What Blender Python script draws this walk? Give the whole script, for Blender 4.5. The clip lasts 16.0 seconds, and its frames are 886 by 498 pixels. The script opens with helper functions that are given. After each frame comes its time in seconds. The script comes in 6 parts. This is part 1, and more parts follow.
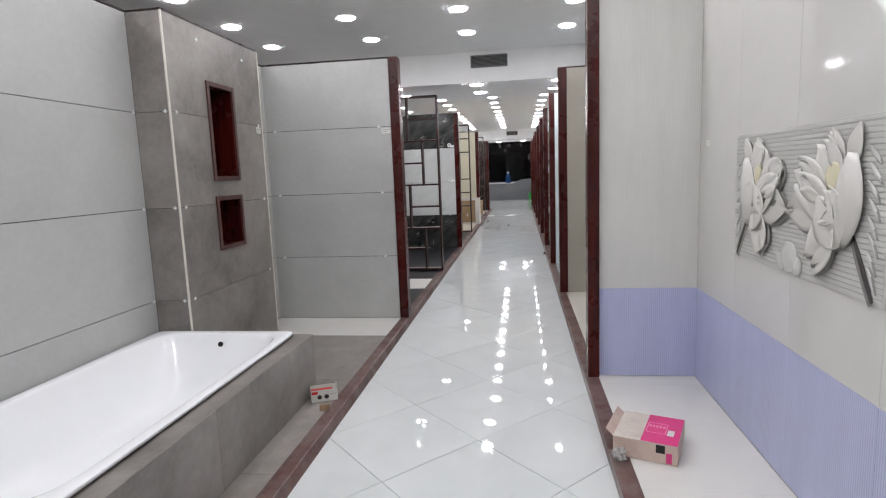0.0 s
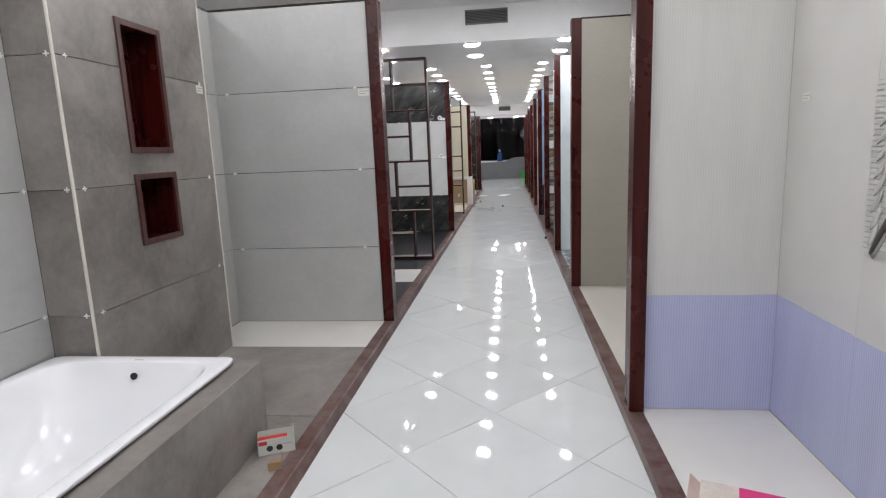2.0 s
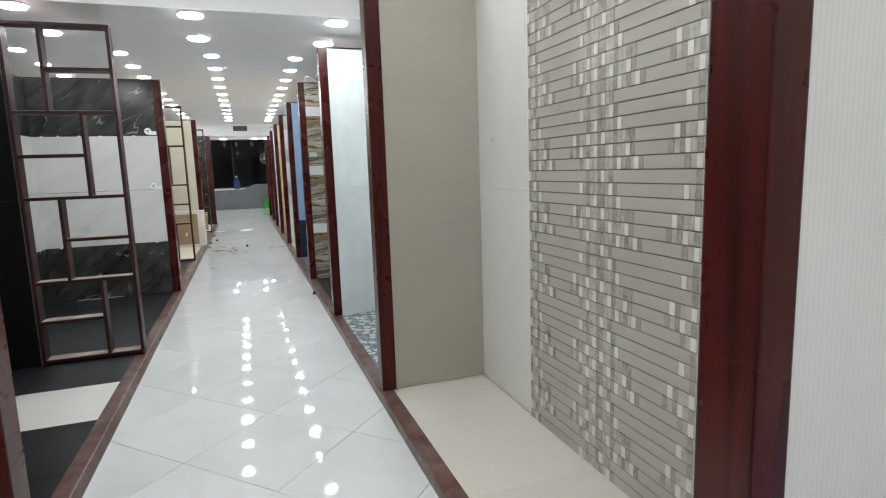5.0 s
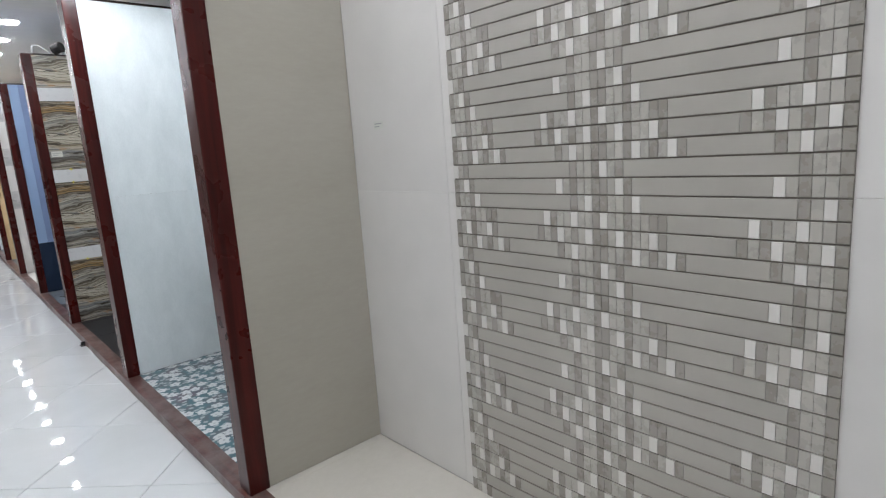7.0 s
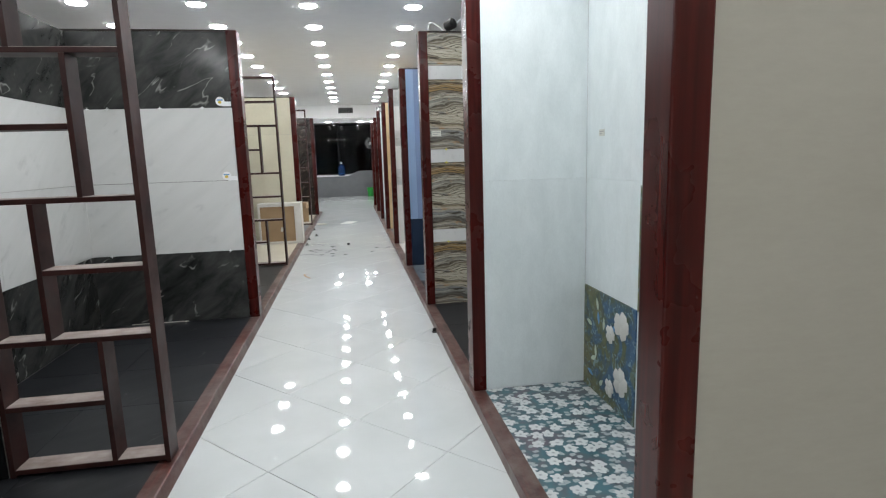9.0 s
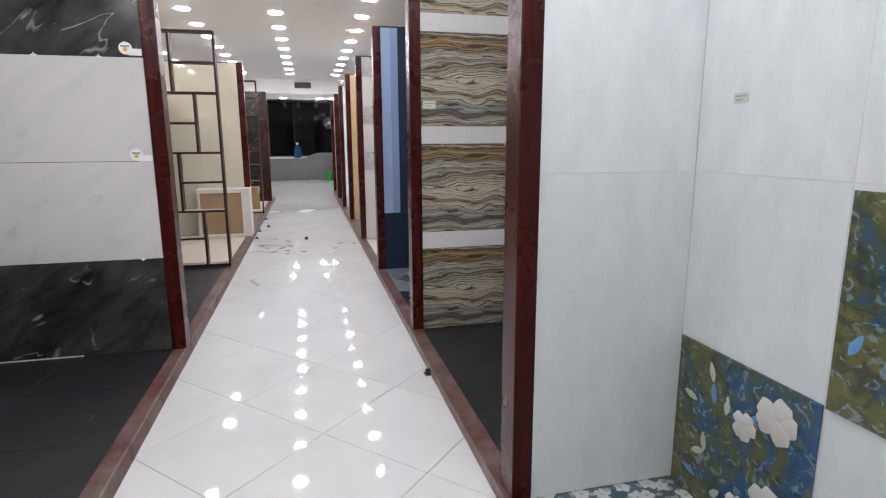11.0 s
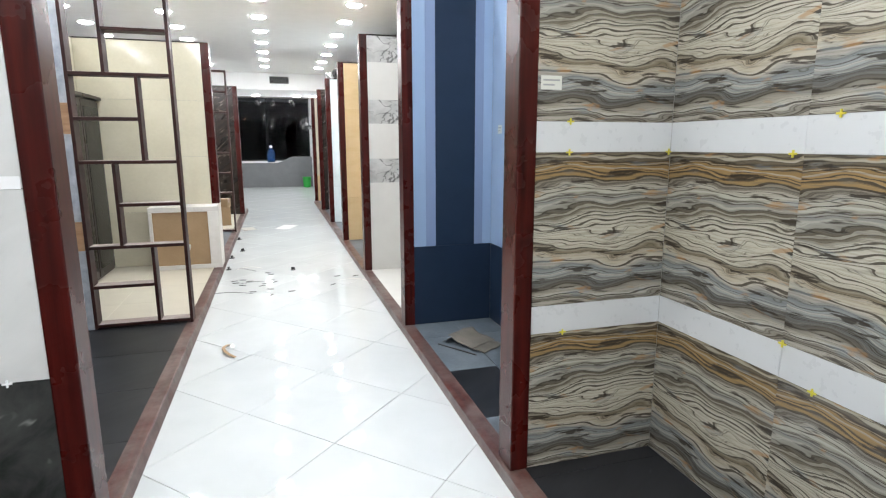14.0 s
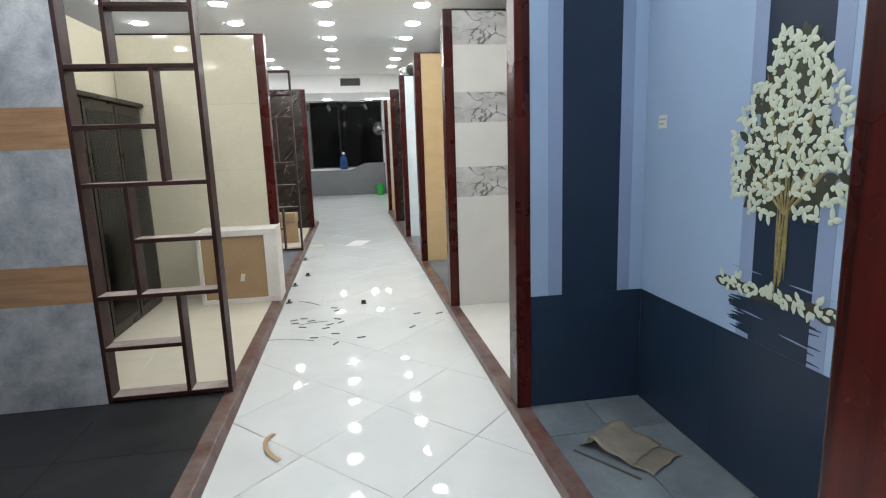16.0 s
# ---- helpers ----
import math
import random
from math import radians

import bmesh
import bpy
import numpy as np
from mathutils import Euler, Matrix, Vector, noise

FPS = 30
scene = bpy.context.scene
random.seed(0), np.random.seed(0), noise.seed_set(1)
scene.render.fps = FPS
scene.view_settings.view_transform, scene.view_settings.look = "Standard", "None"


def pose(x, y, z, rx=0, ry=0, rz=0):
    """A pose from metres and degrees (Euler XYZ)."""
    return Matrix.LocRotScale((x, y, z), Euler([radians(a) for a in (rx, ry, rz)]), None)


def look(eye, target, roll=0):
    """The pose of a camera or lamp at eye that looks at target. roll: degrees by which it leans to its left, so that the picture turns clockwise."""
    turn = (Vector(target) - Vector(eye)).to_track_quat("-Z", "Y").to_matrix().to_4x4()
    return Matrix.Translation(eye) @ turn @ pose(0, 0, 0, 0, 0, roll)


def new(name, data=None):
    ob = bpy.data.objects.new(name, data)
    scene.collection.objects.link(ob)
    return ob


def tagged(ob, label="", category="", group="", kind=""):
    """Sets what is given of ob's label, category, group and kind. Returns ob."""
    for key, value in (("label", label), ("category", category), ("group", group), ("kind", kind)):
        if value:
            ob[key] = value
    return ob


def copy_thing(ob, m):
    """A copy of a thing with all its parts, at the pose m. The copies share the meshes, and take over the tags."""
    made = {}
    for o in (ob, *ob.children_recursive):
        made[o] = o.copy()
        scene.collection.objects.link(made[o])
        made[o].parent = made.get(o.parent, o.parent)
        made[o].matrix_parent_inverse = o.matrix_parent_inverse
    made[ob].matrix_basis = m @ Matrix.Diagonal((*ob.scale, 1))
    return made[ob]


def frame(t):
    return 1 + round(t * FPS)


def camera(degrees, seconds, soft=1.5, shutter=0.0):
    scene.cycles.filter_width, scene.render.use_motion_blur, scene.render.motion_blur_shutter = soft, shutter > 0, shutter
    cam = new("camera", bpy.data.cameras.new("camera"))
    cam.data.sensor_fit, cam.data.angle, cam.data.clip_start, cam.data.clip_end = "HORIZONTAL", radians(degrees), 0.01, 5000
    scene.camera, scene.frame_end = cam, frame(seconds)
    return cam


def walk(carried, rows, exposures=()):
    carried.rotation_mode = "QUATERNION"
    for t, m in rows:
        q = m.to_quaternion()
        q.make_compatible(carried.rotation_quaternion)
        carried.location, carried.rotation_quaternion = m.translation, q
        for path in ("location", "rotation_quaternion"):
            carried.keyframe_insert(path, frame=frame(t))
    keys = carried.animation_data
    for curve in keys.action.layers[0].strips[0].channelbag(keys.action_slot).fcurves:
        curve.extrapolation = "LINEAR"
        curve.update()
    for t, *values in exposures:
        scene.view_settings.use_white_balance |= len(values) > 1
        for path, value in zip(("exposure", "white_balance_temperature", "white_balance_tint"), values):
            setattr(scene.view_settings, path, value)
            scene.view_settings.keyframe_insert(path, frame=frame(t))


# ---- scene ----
cam = camera(77.2, 16.0, soft=1.2)
# seconds, stops, kelvin, tint
EXPOSURES = [(0.0, 0.08, 6520, 14), (3.5, 0.13, 6560, 13), (4.5, 0.16, 6500, 9), (5.0, 0.29, 6500, 8), (7.5, 0.25, 6250, 13), (8.0, 0.30, 6290, 11), (8.5, 0.14, 6350, 9), (9.0, 0.24, 6450, 8),
             (11.5, 0.26, 6650, 19), (12.0, -0.09, 6600, 9), (12.5, 0.20, 6500, 9), (13.0, 0.22, 6500, 8), (13.5, 0.44, 6480, 9), (14.0, 0.84, 6450, 9), (14.5, 0.87, 6430, 9), (15.0, 0.19, 6450, 6),
             (15.5, 0.40, 6500, 7), (16.0, 0.36, 6550, 7)]
PATH = [
    (0, (-0.016, 0.11, 1.423), (-0.296, 2.072, 1.153), -2.2),
    (0.5, (-0.094, 0.243, 1.415), (-0.376, 2.201, 1.119), -2.9),
    (1, (-0.143, 0.41, 1.402), (-0.411, 2.361, 1.051), -3.4),
    (1.5, (-0.14, 0.701, 1.409), (-0.451, 2.643, 1.043), -3.0),
    (2, (-0.168, 1.031, 1.372), (-0.41, 2.987, 1.028), -2.3),
    (2.5, (-0.258, 1.412, 1.399), (-0.361, 3.375, 1.026), -2.1),
    (3, (-0.199, 1.785, 1.378), (-0.397, 3.749, 1.057), -2.3),
    (3.5, (-0.254, 2.111, 1.403), (-0.554, 4.068, 1.116), -2.0),
    (4, (-0.317, 2.438, 1.397), (-0.478, 4.415, 1.144), -2.0),
    (4.5, (-0.246, 2.838, 1.395), (-0.089, 4.815, 1.137), -1.6),
    (5, (-0.294, 3.112, 1.397), (0.361, 4.98, 1.11), -1.9),
    (5.2, (-0.327, 3.221, 1.409), (0.499, 5.019, 1.115), -2.5),
    (7.5, (-0.364, 4.399, 1.433), (0.961, 5.853, 1.074), -3.9),
    (8, (-0.273, 4.648, 1.424), (0.569, 6.428, 1.076), -3.2),
    (8.5, (-0.308, 4.901, 1.389), (-0.011, 6.849, 1.042), -2.2),
    (9, (-0.233, 5.249, 1.402), (0.079, 7.198, 1.079), -1.7),
    (11.3, (-0.278, 6.665, 1.373), (0.187, 8.571, 0.985), -0.2),
    (11.5, (-0.256, 6.778, 1.372), (0.03, 8.721, 0.995), -0.1),
    (12, (-0.346, 7.077, 1.4), (-0.383, 9.042, 1.032), -0.1),
    (12.5, (-0.375, 7.364, 1.378), (-0.605, 9.325, 1.063), -0.6),
    (13, (-0.319, 7.704, 1.404), (-0.511, 9.674, 1.117), -0.3),
    (13.5, (-0.444, 8.047, 1.395), (-0.174, 10.006, 1.093), 0.3),
    (14, (-0.46, 8.297, 1.395), (0.1, 10.181, 1.025), -0.1),
    (14.5, (-0.438, 8.635, 1.413), (-0.053, 10.554, 1.004), -2.0),
    (15, (-0.516, 8.955, 1.402), (-0.237, 10.894, 1.0), -2.3),
    (15.5, (-0.502, 9.28, 1.388), (-0.249, 11.228, 1.014), -2.6),
    (16, (-0.377, 9.582, 1.415), (-0.069, 11.525, 1.055), -1.9),
]
walk(cam, [(t, look(eye, target, roll)) for t, eye, target, roll in PATH], EXPOSURES)

# ---- world and light ----
LAMP = 60.0
world = bpy.data.worlds.new("night")
world.use_nodes = True
scene.world = world
world.node_tree.nodes["Background"].inputs[0].default_value = (0.02, 0.025, 0.035, 1)
world.node_tree.nodes["Background"].inputs[1].default_value = 0.05


# ---- materials ----
class Nodes:
    """A small builder for a procedural material."""

    def __init__(self, name, rough=0.5, metal=0.0, spec=0.5):
        self.mat = bpy.data.materials.new(name)
        self.mat.use_nodes = True
        self.tree = self.mat.node_tree
        self.bsdf = self.tree.nodes["Principled BSDF"]
        self.bsdf.inputs["Roughness"].default_value = rough
        self.bsdf.inputs["Metallic"].default_value = metal
        self.bsdf.inputs["Specular IOR Level"].default_value = spec

    def add(self, kind, **settings):
        n = self.tree.nodes.new("ShaderNode" + kind)
        for k, v in settings.items():
            setattr(n, k, v)
        return n

    def link(self, a, b):
        self.tree.links.new(a, b)

    def coords(self, scale=(1, 1, 1), shift=False, world_space=False):
        """Metres on the object (or of the world), stretched by scale, and shifted at random from piece to piece."""
        if world_space:
            out = self.add("NewGeometry").outputs["Position"]
        else:
            out = self.add("TexCoord").outputs["Object"]
        m = self.add("Mapping")
        m.inputs["Scale"].default_value = scale
        self.link(out, m.inputs["Vector"])
        if shift:
            mul = self.add("Math", operation="MULTIPLY")
            mul.inputs[1].default_value = 37.0
            self.link(self.add("ObjectInfo").outputs["Random"], mul.inputs[0])
            comb = self.add("CombineXYZ")
            for i in range(3):
                self.link(mul.outputs[0], comb.inputs[i])
            self.link(comb.outputs[0], m.inputs["Location"])
        return m.outputs[0]

    def noise(self, vec, scale, detail=4.0, rough=0.6, distort=0.0):
        n = self.add("TexNoise")
        n.inputs["Scale"].default_value = scale
        n.inputs["Detail"].default_value = detail
        n.inputs["Roughness"].default_value = rough
        n.inputs["Distortion"].default_value = distort
        self.link(vec, n.inputs["Vector"])
        return n.outputs["Fac"]

    def ramp(self, fac, stops, smooth=True):
        r = self.add("ValToRGB")
        els = r.color_ramp.elements
        if not smooth:
            r.color_ramp.interpolation = "CONSTANT"
        while len(els) < len(stops):
            els.new(0.5)
        for e, (p, c) in zip(els, stops):
            e.position = p
            e.color = (*c, 1) if len(c) == 3 else c
        self.link(fac, r.inputs[0])
        return r.outputs[0]

    def mix(self, fac, a, b, mode="MIX"):
        m = self.add("Mix", data_type="RGBA", blend_type=mode)
        for v, s in ((fac, 0), (a, 6), (b, 7)):
            if isinstance(v, (int, float)):
                m.inputs[s].default_value = v
            elif isinstance(v, tuple):
                m.inputs[s].default_value = (*v, 1)
            else:
                self.link(v, m.inputs[s])
        return m.outputs[2]

    def math(self, op, a, b=0.0, c=None):
        m = self.add("Math", operation=op)
        for i, v in enumerate((a, b, c)):
            if v is None:
                continue
            if isinstance(v, (int, float)):
                m.inputs[i].default_value = v
            else:
                self.link(v, m.inputs[i])
        return m.outputs[0]

    def rand_tint(self, color, amount):
        """Vary a colour a little from piece to piece."""
        r = self.add("ObjectInfo").outputs["Random"]
        mr = self.add("MapRange")
        mr.inputs[3].default_value, mr.inputs[4].default_value = 1 - amount, 1 + amount
        self.link(r, mr.inputs[0])
        hsv = self.add("HueSaturation")
        self.link(mr.outputs[0], hsv.inputs["Value"])
        self.link(color, hsv.inputs["Color"])
        return hsv.outputs[0]

    def color(self, c):
        if isinstance(c, tuple):
            self.bsdf.inputs["Base Color"].default_value = (*c, 1)
        else:
            self.link(c, self.bsdf.inputs["Base Color"])

    def rough(self, v):
        self.link(v, self.bsdf.inputs["Roughness"])

    def bump(self, h, strength=0.2, dist=0.002):
        b = self.add("Bump")
        b.inputs["Strength"].default_value = strength
        b.inputs["Distance"].default_value = dist
        self.link(h, b.inputs["Height"])
        self.link(b.outputs[0], self.bsdf.inputs["Normal"])


def plain(name, color, rough=0.5, metal=0.0, vary=0.06, scale=6.0, bump=0.05):
    n = Nodes(name, rough, metal)
    v = n.coords(shift=True)
    f = n.noise(v, scale, 5)
    lo = tuple(c * (1 - vary) for c in color)
    hi = tuple(min(1, c * (1 + vary)) for c in color)
    n.color(n.rand_tint(n.ramp(f, [(0.3, lo), (0.7, hi)]), 0.02))
    if bump:
        n.rough(n.ramp(n.noise(v, scale * 4, 3), [(0.3, (rough * 0.85,) * 3), (0.7, (min(1, rough * 1.15),) * 3)]))
        n.bump(n.noise(v, scale * 25, 3), bump, 0.001)
    return n.mat


def cloudy(name, dark, light, rough, scale=3.0, streak=(1, 1, 1), vary=0.03):
    """Cement-look glazed tile: broad clouds with a finer grain over them."""
    n = Nodes(name, rough)
    v = n.coords(streak, shift=True)
    a = n.noise(v, scale, 6, 0.65, 0.3)
    b = n.noise(v, scale * 14, 4, 0.7)
    c = n.ramp(a, [(0.25, dark), (0.75, light)])
    c = n.mix(0.14, c, n.ramp(b, [(0.3, tuple(x * 0.7 for x in dark)), (0.7, light)]))
    n.color(n.rand_tint(c, vary))
    n.rough(n.ramp(a, [(0.2, (rough * 0.85,) * 3), (0.8, (min(1, rough * 1.2),) * 3)]))
    n.bump(b, 0.06, 0.001)
    return n.mat


def marble(name, base, cloud, vein, rough, scale=1.6, width=0.03, cover=0.60, strength=0.8, pull_by=(0.8, 3.6, 1.0)):
    """Clouded stone with sparse thin veins that run on a slant."""
    n = Nodes(name, rough)
    v = n.coords(shift=True)
    turn = n.add("Mapping")
    turn.inputs["Rotation"].default_value = (0, 0, radians(-38))
    n.link(v, turn.inputs["Vector"])
    pull = n.add("Mapping")
    pull.inputs["Scale"].default_value = pull_by
    n.link(turn.outputs[0], pull.inputs["Vector"])
    w = pull.outputs[0]
    warp = n.noise(w, scale * 1.5, 6, 0.6, 0.6)
    f = n.noise(w, scale, 3, 0.5, 0.25)
    ridge = n.math("ABSOLUTE", n.math("SUBTRACT", f, 0.5))
    patch = n.ramp(n.noise(v, scale * 2.6, 3), [(cover, (0, 0, 0)), (cover + 0.1, (strength, strength, strength))])
    veins = n.ramp(ridge, [(0.0, (1, 1, 1)), (width, (0, 0, 0))])
    c = n.ramp(warp, [(0.3, base), (0.75, cloud)])
    n.color(n.mix(n.math("MULTIPLY", veins, patch), c, vein))
    return n.mat


def stained_wood(name, dark, light, rough, dust=0.0, dust_color=(0.30, 0.22, 0.20), along=(14, 14, 1.2)):
    n = Nodes(name, rough)
    v = n.coords(along, shift=True)
    grain = n.noise(v, 3.0, 5, 0.55, 0.3)
    broad = n.noise(n.coords((2.5, 2.5, 2.5), shift=True), 1.5, 4)
    c = n.ramp(grain, [(0.3, dark), (0.72, light)])
    c = n.mix(n.ramp(broad, [(0.30, (0, 0, 0)), (0.90, (0.5, 0.5, 0.5))]), c, tuple(x * 0.6 for x in dark))
    if dust:
        d = n.ramp(n.noise(n.coords(shift=True), 5.0, 6, 0.7), [(0.35, (0, 0, 0)), (0.68, (dust, dust, dust))])
        c = n.mix(d, c, dust_color)
    n.color(c)
    n.rough(n.ramp(broad, [(0.3, (rough * 0.8,) * 3), (0.8, (min(1, rough * 1.4),) * 3)]))
    n.bump(grain, 0.12, 0.001)
    return n.mat


def ribbed(name, color, dark, pitch=0.012, rough=0.35):
    """A glazed tile with fine upright ribs and faint cross lines."""
    n = Nodes(name, rough)
    tc = n.add("TexCoord").outputs["Object"]
    sep = n.add("SeparateXYZ")
    n.link(tc, sep.inputs[0])
    w = n.math("SINE", n.math("MULTIPLY", sep.outputs[0], 2 * math.pi / pitch))
    h = n.math("SINE", n.math("MULTIPLY", sep.outputs[1], 2 * math.pi / (pitch * 0.8)))
    wv = n.math("MULTIPLY_ADD", w, 0.5, 0.5)
    both = n.math("MULTIPLY_ADD", h, 0.2, wv)
    cl = n.noise(n.coords((2.2, 0.35, 1), shift=True), 4.0, 4)
    c = n.ramp(both, [(0.0, dark), (0.5, color)])
    n.color(n.mix(n.ramp(cl, [(0.4, (0, 0, 0)), (0.75, (0.5, 0.5, 0.5))]), c, tuple(min(1, x * 1.12) for x in color)))
    n.bump(wv, 0.25, 0.0012)
    return n.mat


def onyx(name):
    """Banded stone print: thin wavy layers in cream, olive-grey and umber, ochre near the top and blue-grey lower down."""
    n = Nodes(name, 0.20)
    tc = n.add("TexCoord").outputs["Object"]
    low = n.noise(n.coords((1.2, 1.9, 1)), 2.0, 2, 0.45, 0.3)
    mid = n.noise(n.coords((1.9, 6.5, 1)), 2.2, 2, 0.45, 0.2)
    fine = n.noise(n.coords((5.0, 22.0, 1)), 2.0, 1, 0.5)
    sep = n.add("SeparateXYZ")
    n.link(tc, sep.inputs[0])
    y = n.math("MULTIPLY_ADD", low, 0.17, sep.outputs[1])
    y = n.math("MULTIPLY_ADD", mid, 0.065, y)
    y = n.math("MULTIPLY_ADD", fine, 0.006, y)

    def layers(scale, detail, rough):
        one = n.add("TexNoise", noise_dimensions="1D")
        one.inputs["Scale"].default_value = scale
        one.inputs["Detail"].default_value = detail
        one.inputs["Roughness"].default_value = rough
        n.link(y, one.inputs["W"])
        return one.outputs[0]

    depth = n.math("MULTIPLY_ADD", y, -1.0 / 0.605, 0.5 + 0.1205 / 0.605)
    c = n.ramp(depth, [(0.0, (0.16, 0.14, 0.10)), (0.03, (0.34, 0.29, 0.20)), (0.055, (0.10, 0.08, 0.055)), (0.08, (0.28, 0.18, 0.075)), (0.14, (0.38, 0.25, 0.11)),
                       (0.165, (0.30, 0.20, 0.09)), (0.185, (0.085, 0.07, 0.05)), (0.215, (0.40, 0.37, 0.31)), (0.27, (0.50, 0.48, 0.41)), (0.305, (0.26, 0.255, 0.235)),
                       (0.33, (0.36, 0.35, 0.31)), (0.355, (0.13, 0.115, 0.085)), (0.385, (0.17, 0.15, 0.11)), (0.41, (0.50, 0.47, 0.39)), (0.50, (0.58, 0.545, 0.45)),
                       (0.60, (0.54, 0.50, 0.41)), (0.635, (0.20, 0.165, 0.11)), (0.655, (0.50, 0.43, 0.32)), (0.71, (0.53, 0.48, 0.40)), (0.745, (0.22, 0.24, 0.25)),
                       (0.79, (0.36, 0.37, 0.36)), (0.83, (0.15, 0.155, 0.15)), (0.87, (0.12, 0.11, 0.09)), (0.91, (0.40, 0.37, 0.31)), (0.945, (0.56, 0.53, 0.47)),
                       (0.965, (0.10, 0.085, 0.065)), (0.985, (0.44, 0.41, 0.35))])
    c = n.mix(n.ramp(layers(105.0, 3.0, 0.6), [(0.41, (0.90, 0.90, 0.90)), (0.48, (0, 0, 0))]), c, (0.058, 0.048, 0.036))
    c = n.mix(n.ramp(layers(68.0, 3.0, 0.6), [(0.55, (0, 0, 0)), (0.64, (0.5, 0.5, 0.5))]), c, (0.54, 0.51, 0.44))
    cool = n.ramp(n.noise(n.coords((1.6, 8.0, 1)), 2.8, 3, 0.5, 0.5), [(0.58, (0, 0, 0)), (0.68, (0.45, 0.45, 0.45))])
    c = n.mix(cool, c, (0.24, 0.275, 0.30))
    streak = n.noise(n.coords((3.0, 60.0, 1)), 2.0, 4, 0.6)
    c = n.mix(n.ramp(streak, [(0.35, (0.45, 0.45, 0.45)), (0.5, (0, 0, 0))]), c, (0.15, 0.13, 0.10))
    rust = n.ramp(n.noise(n.coords((2.2, 9.0, 1)), 2.6, 3, 0.5, 0.6), [(0.62, (0, 0, 0)), (0.70, (0.6, 0.6, 0.6))])
    c = n.mix(rust, c, (0.42, 0.22, 0.085))
    blots = n.ramp(n.noise(n.coords((1.9, 15.0, 1)), 2.4, 4, 0.6, 0.5), [(0.57, (0, 0, 0)), (0.62, (0.88, 0.88, 0.88))])
    c = n.mix(blots, c, (0.042, 0.034, 0.026))
    c = n.mix(1.0, c, (0.93, 0.935, 0.92), "MULTIPLY")
    n.color(c)
    return n.mat


def flowered(name):
    """Encaustic print: pale flowers and leaves scattered over deep teal and slate."""
    n = Nodes(name, 0.35)
    v = n.coords(world_space=True)
    ground = n.ramp(n.noise(v, 5.0, 3), [(0.36, (0.085, 0.10, 0.12)), (0.48, (0.05, 0.15, 0.18)), (0.56, (0.075, 0.12, 0.14)), (0.66, (0.125, 0.105, 0.135))])
    warp = n.add("TexNoise")
    warp.inputs["Scale"].default_value = 26.0
    warp.inputs["Detail"].default_value = 2.0
    n.link(v, warp.inputs["Vector"])
    centred = n.add("VectorMath", operation="SUBTRACT")
    centred.inputs[1].default_value = (0.5, 0.5, 0.5)
    n.link(warp.outputs["Color"], centred.inputs[0])
    spread = n.add("VectorMath", operation="MULTIPLY_ADD")
    spread.inputs[1].default_value = (0.035, 0.035, 0.0)
    n.link(centred.outputs[0], spread.inputs[0])
    n.link(v, spread.inputs[2])
    v = spread.outputs[0]
    masks = []
    for scale, size, petals in ((11.0, 0.36, 2.5), (21.0, 0.30, 1.0)):
        vo = n.add("TexVoronoi", voronoi_dimensions="2D")
        vo.inputs["Scale"].default_value = scale
        vo.inputs["Randomness"].default_value = 0.75
        n.link(v, vo.inputs["Vector"])
        sub = n.add("VectorMath", operation="SUBTRACT")
        sc = n.add("VectorMath", operation="SCALE")
        sc.inputs[3].default_value = 1.0
        n.link(v, sc.inputs[0])
        n.link(sc.outputs[0], sub.inputs[0])
        n.link(vo.outputs["Position"], sub.inputs[1])
        sep = n.add("SeparateXYZ")
        n.link(sub.outputs[0], sep.inputs[0])
        ang = n.math("ARCTAN2", sep.outputs[1], sep.outputs[0])
        lob = n.math("ABSOLUTE", n.math("COSINE", n.math("MULTIPLY", ang, petals)))
        edge = n.math("MULTIPLY_ADD", lob, size * 0.38, size * 0.72)
        masks.append((n.math("SUBTRACT", edge, vo.outputs["Distance"]), vo.outputs["Distance"]))
    c = n.mix(n.ramp(masks[1][0], [(0.0, (0, 0, 0)), (0.03, (0.8, 0.8, 0.8))]), ground, (0.42, 0.46, 0.47))
    c = n.mix(n.ramp(masks[0][0], [(-0.0, (0, 0, 0)), (0.03, (1, 1, 1))]), c, (0.60, 0.62, 0.62))
    c = n.mix(n.ramp(masks[0][1], [(0.05, (0.8, 0.8, 0.8)), (0.10, (0, 0, 0))]), c, (0.30, 0.33, 0.34))
    n.color(c)
    return n.mat


def garden_print(name):
    """Painterly print of foliage: olive, moss, teal and blue blots."""
    n = Nodes(name, 0.3)
    v = n.coords()
    a = n.noise(v, 5.0, 3, 0.5, 1.0)
    b = n.noise(v, 15.0, 4, 0.6, 1.2)
    sep = n.add("SeparateXYZ")
    n.link(v, sep.inputs[0])
    side = n.math("MULTIPLY_ADD", sep.outputs[0], 0.45, a)
    c = n.ramp(side, [(0.34, (0.15, 0.15, 0.055)), (0.46, (0.085, 0.105, 0.04)), (0.54, (0.03, 0.10, 0.20)), (0.64, (0.02, 0.085, 0.18)), (0.74, (0.13, 0.16, 0.10))])
    c = n.mix(n.ramp(b, [(0.50, (0, 0, 0)), (0.64, (0.7, 0.7, 0.7))]), c, (0.03, 0.045, 0.045))
    c = n.mix(n.ramp(n.noise(v, 22.0, 3, 0.5, 1.5), [(0.57, (0, 0, 0)), (0.66, (0.65, 0.65, 0.65))]), c, (0.26, 0.40, 0.45))
    n.color(c)
    return n.mat


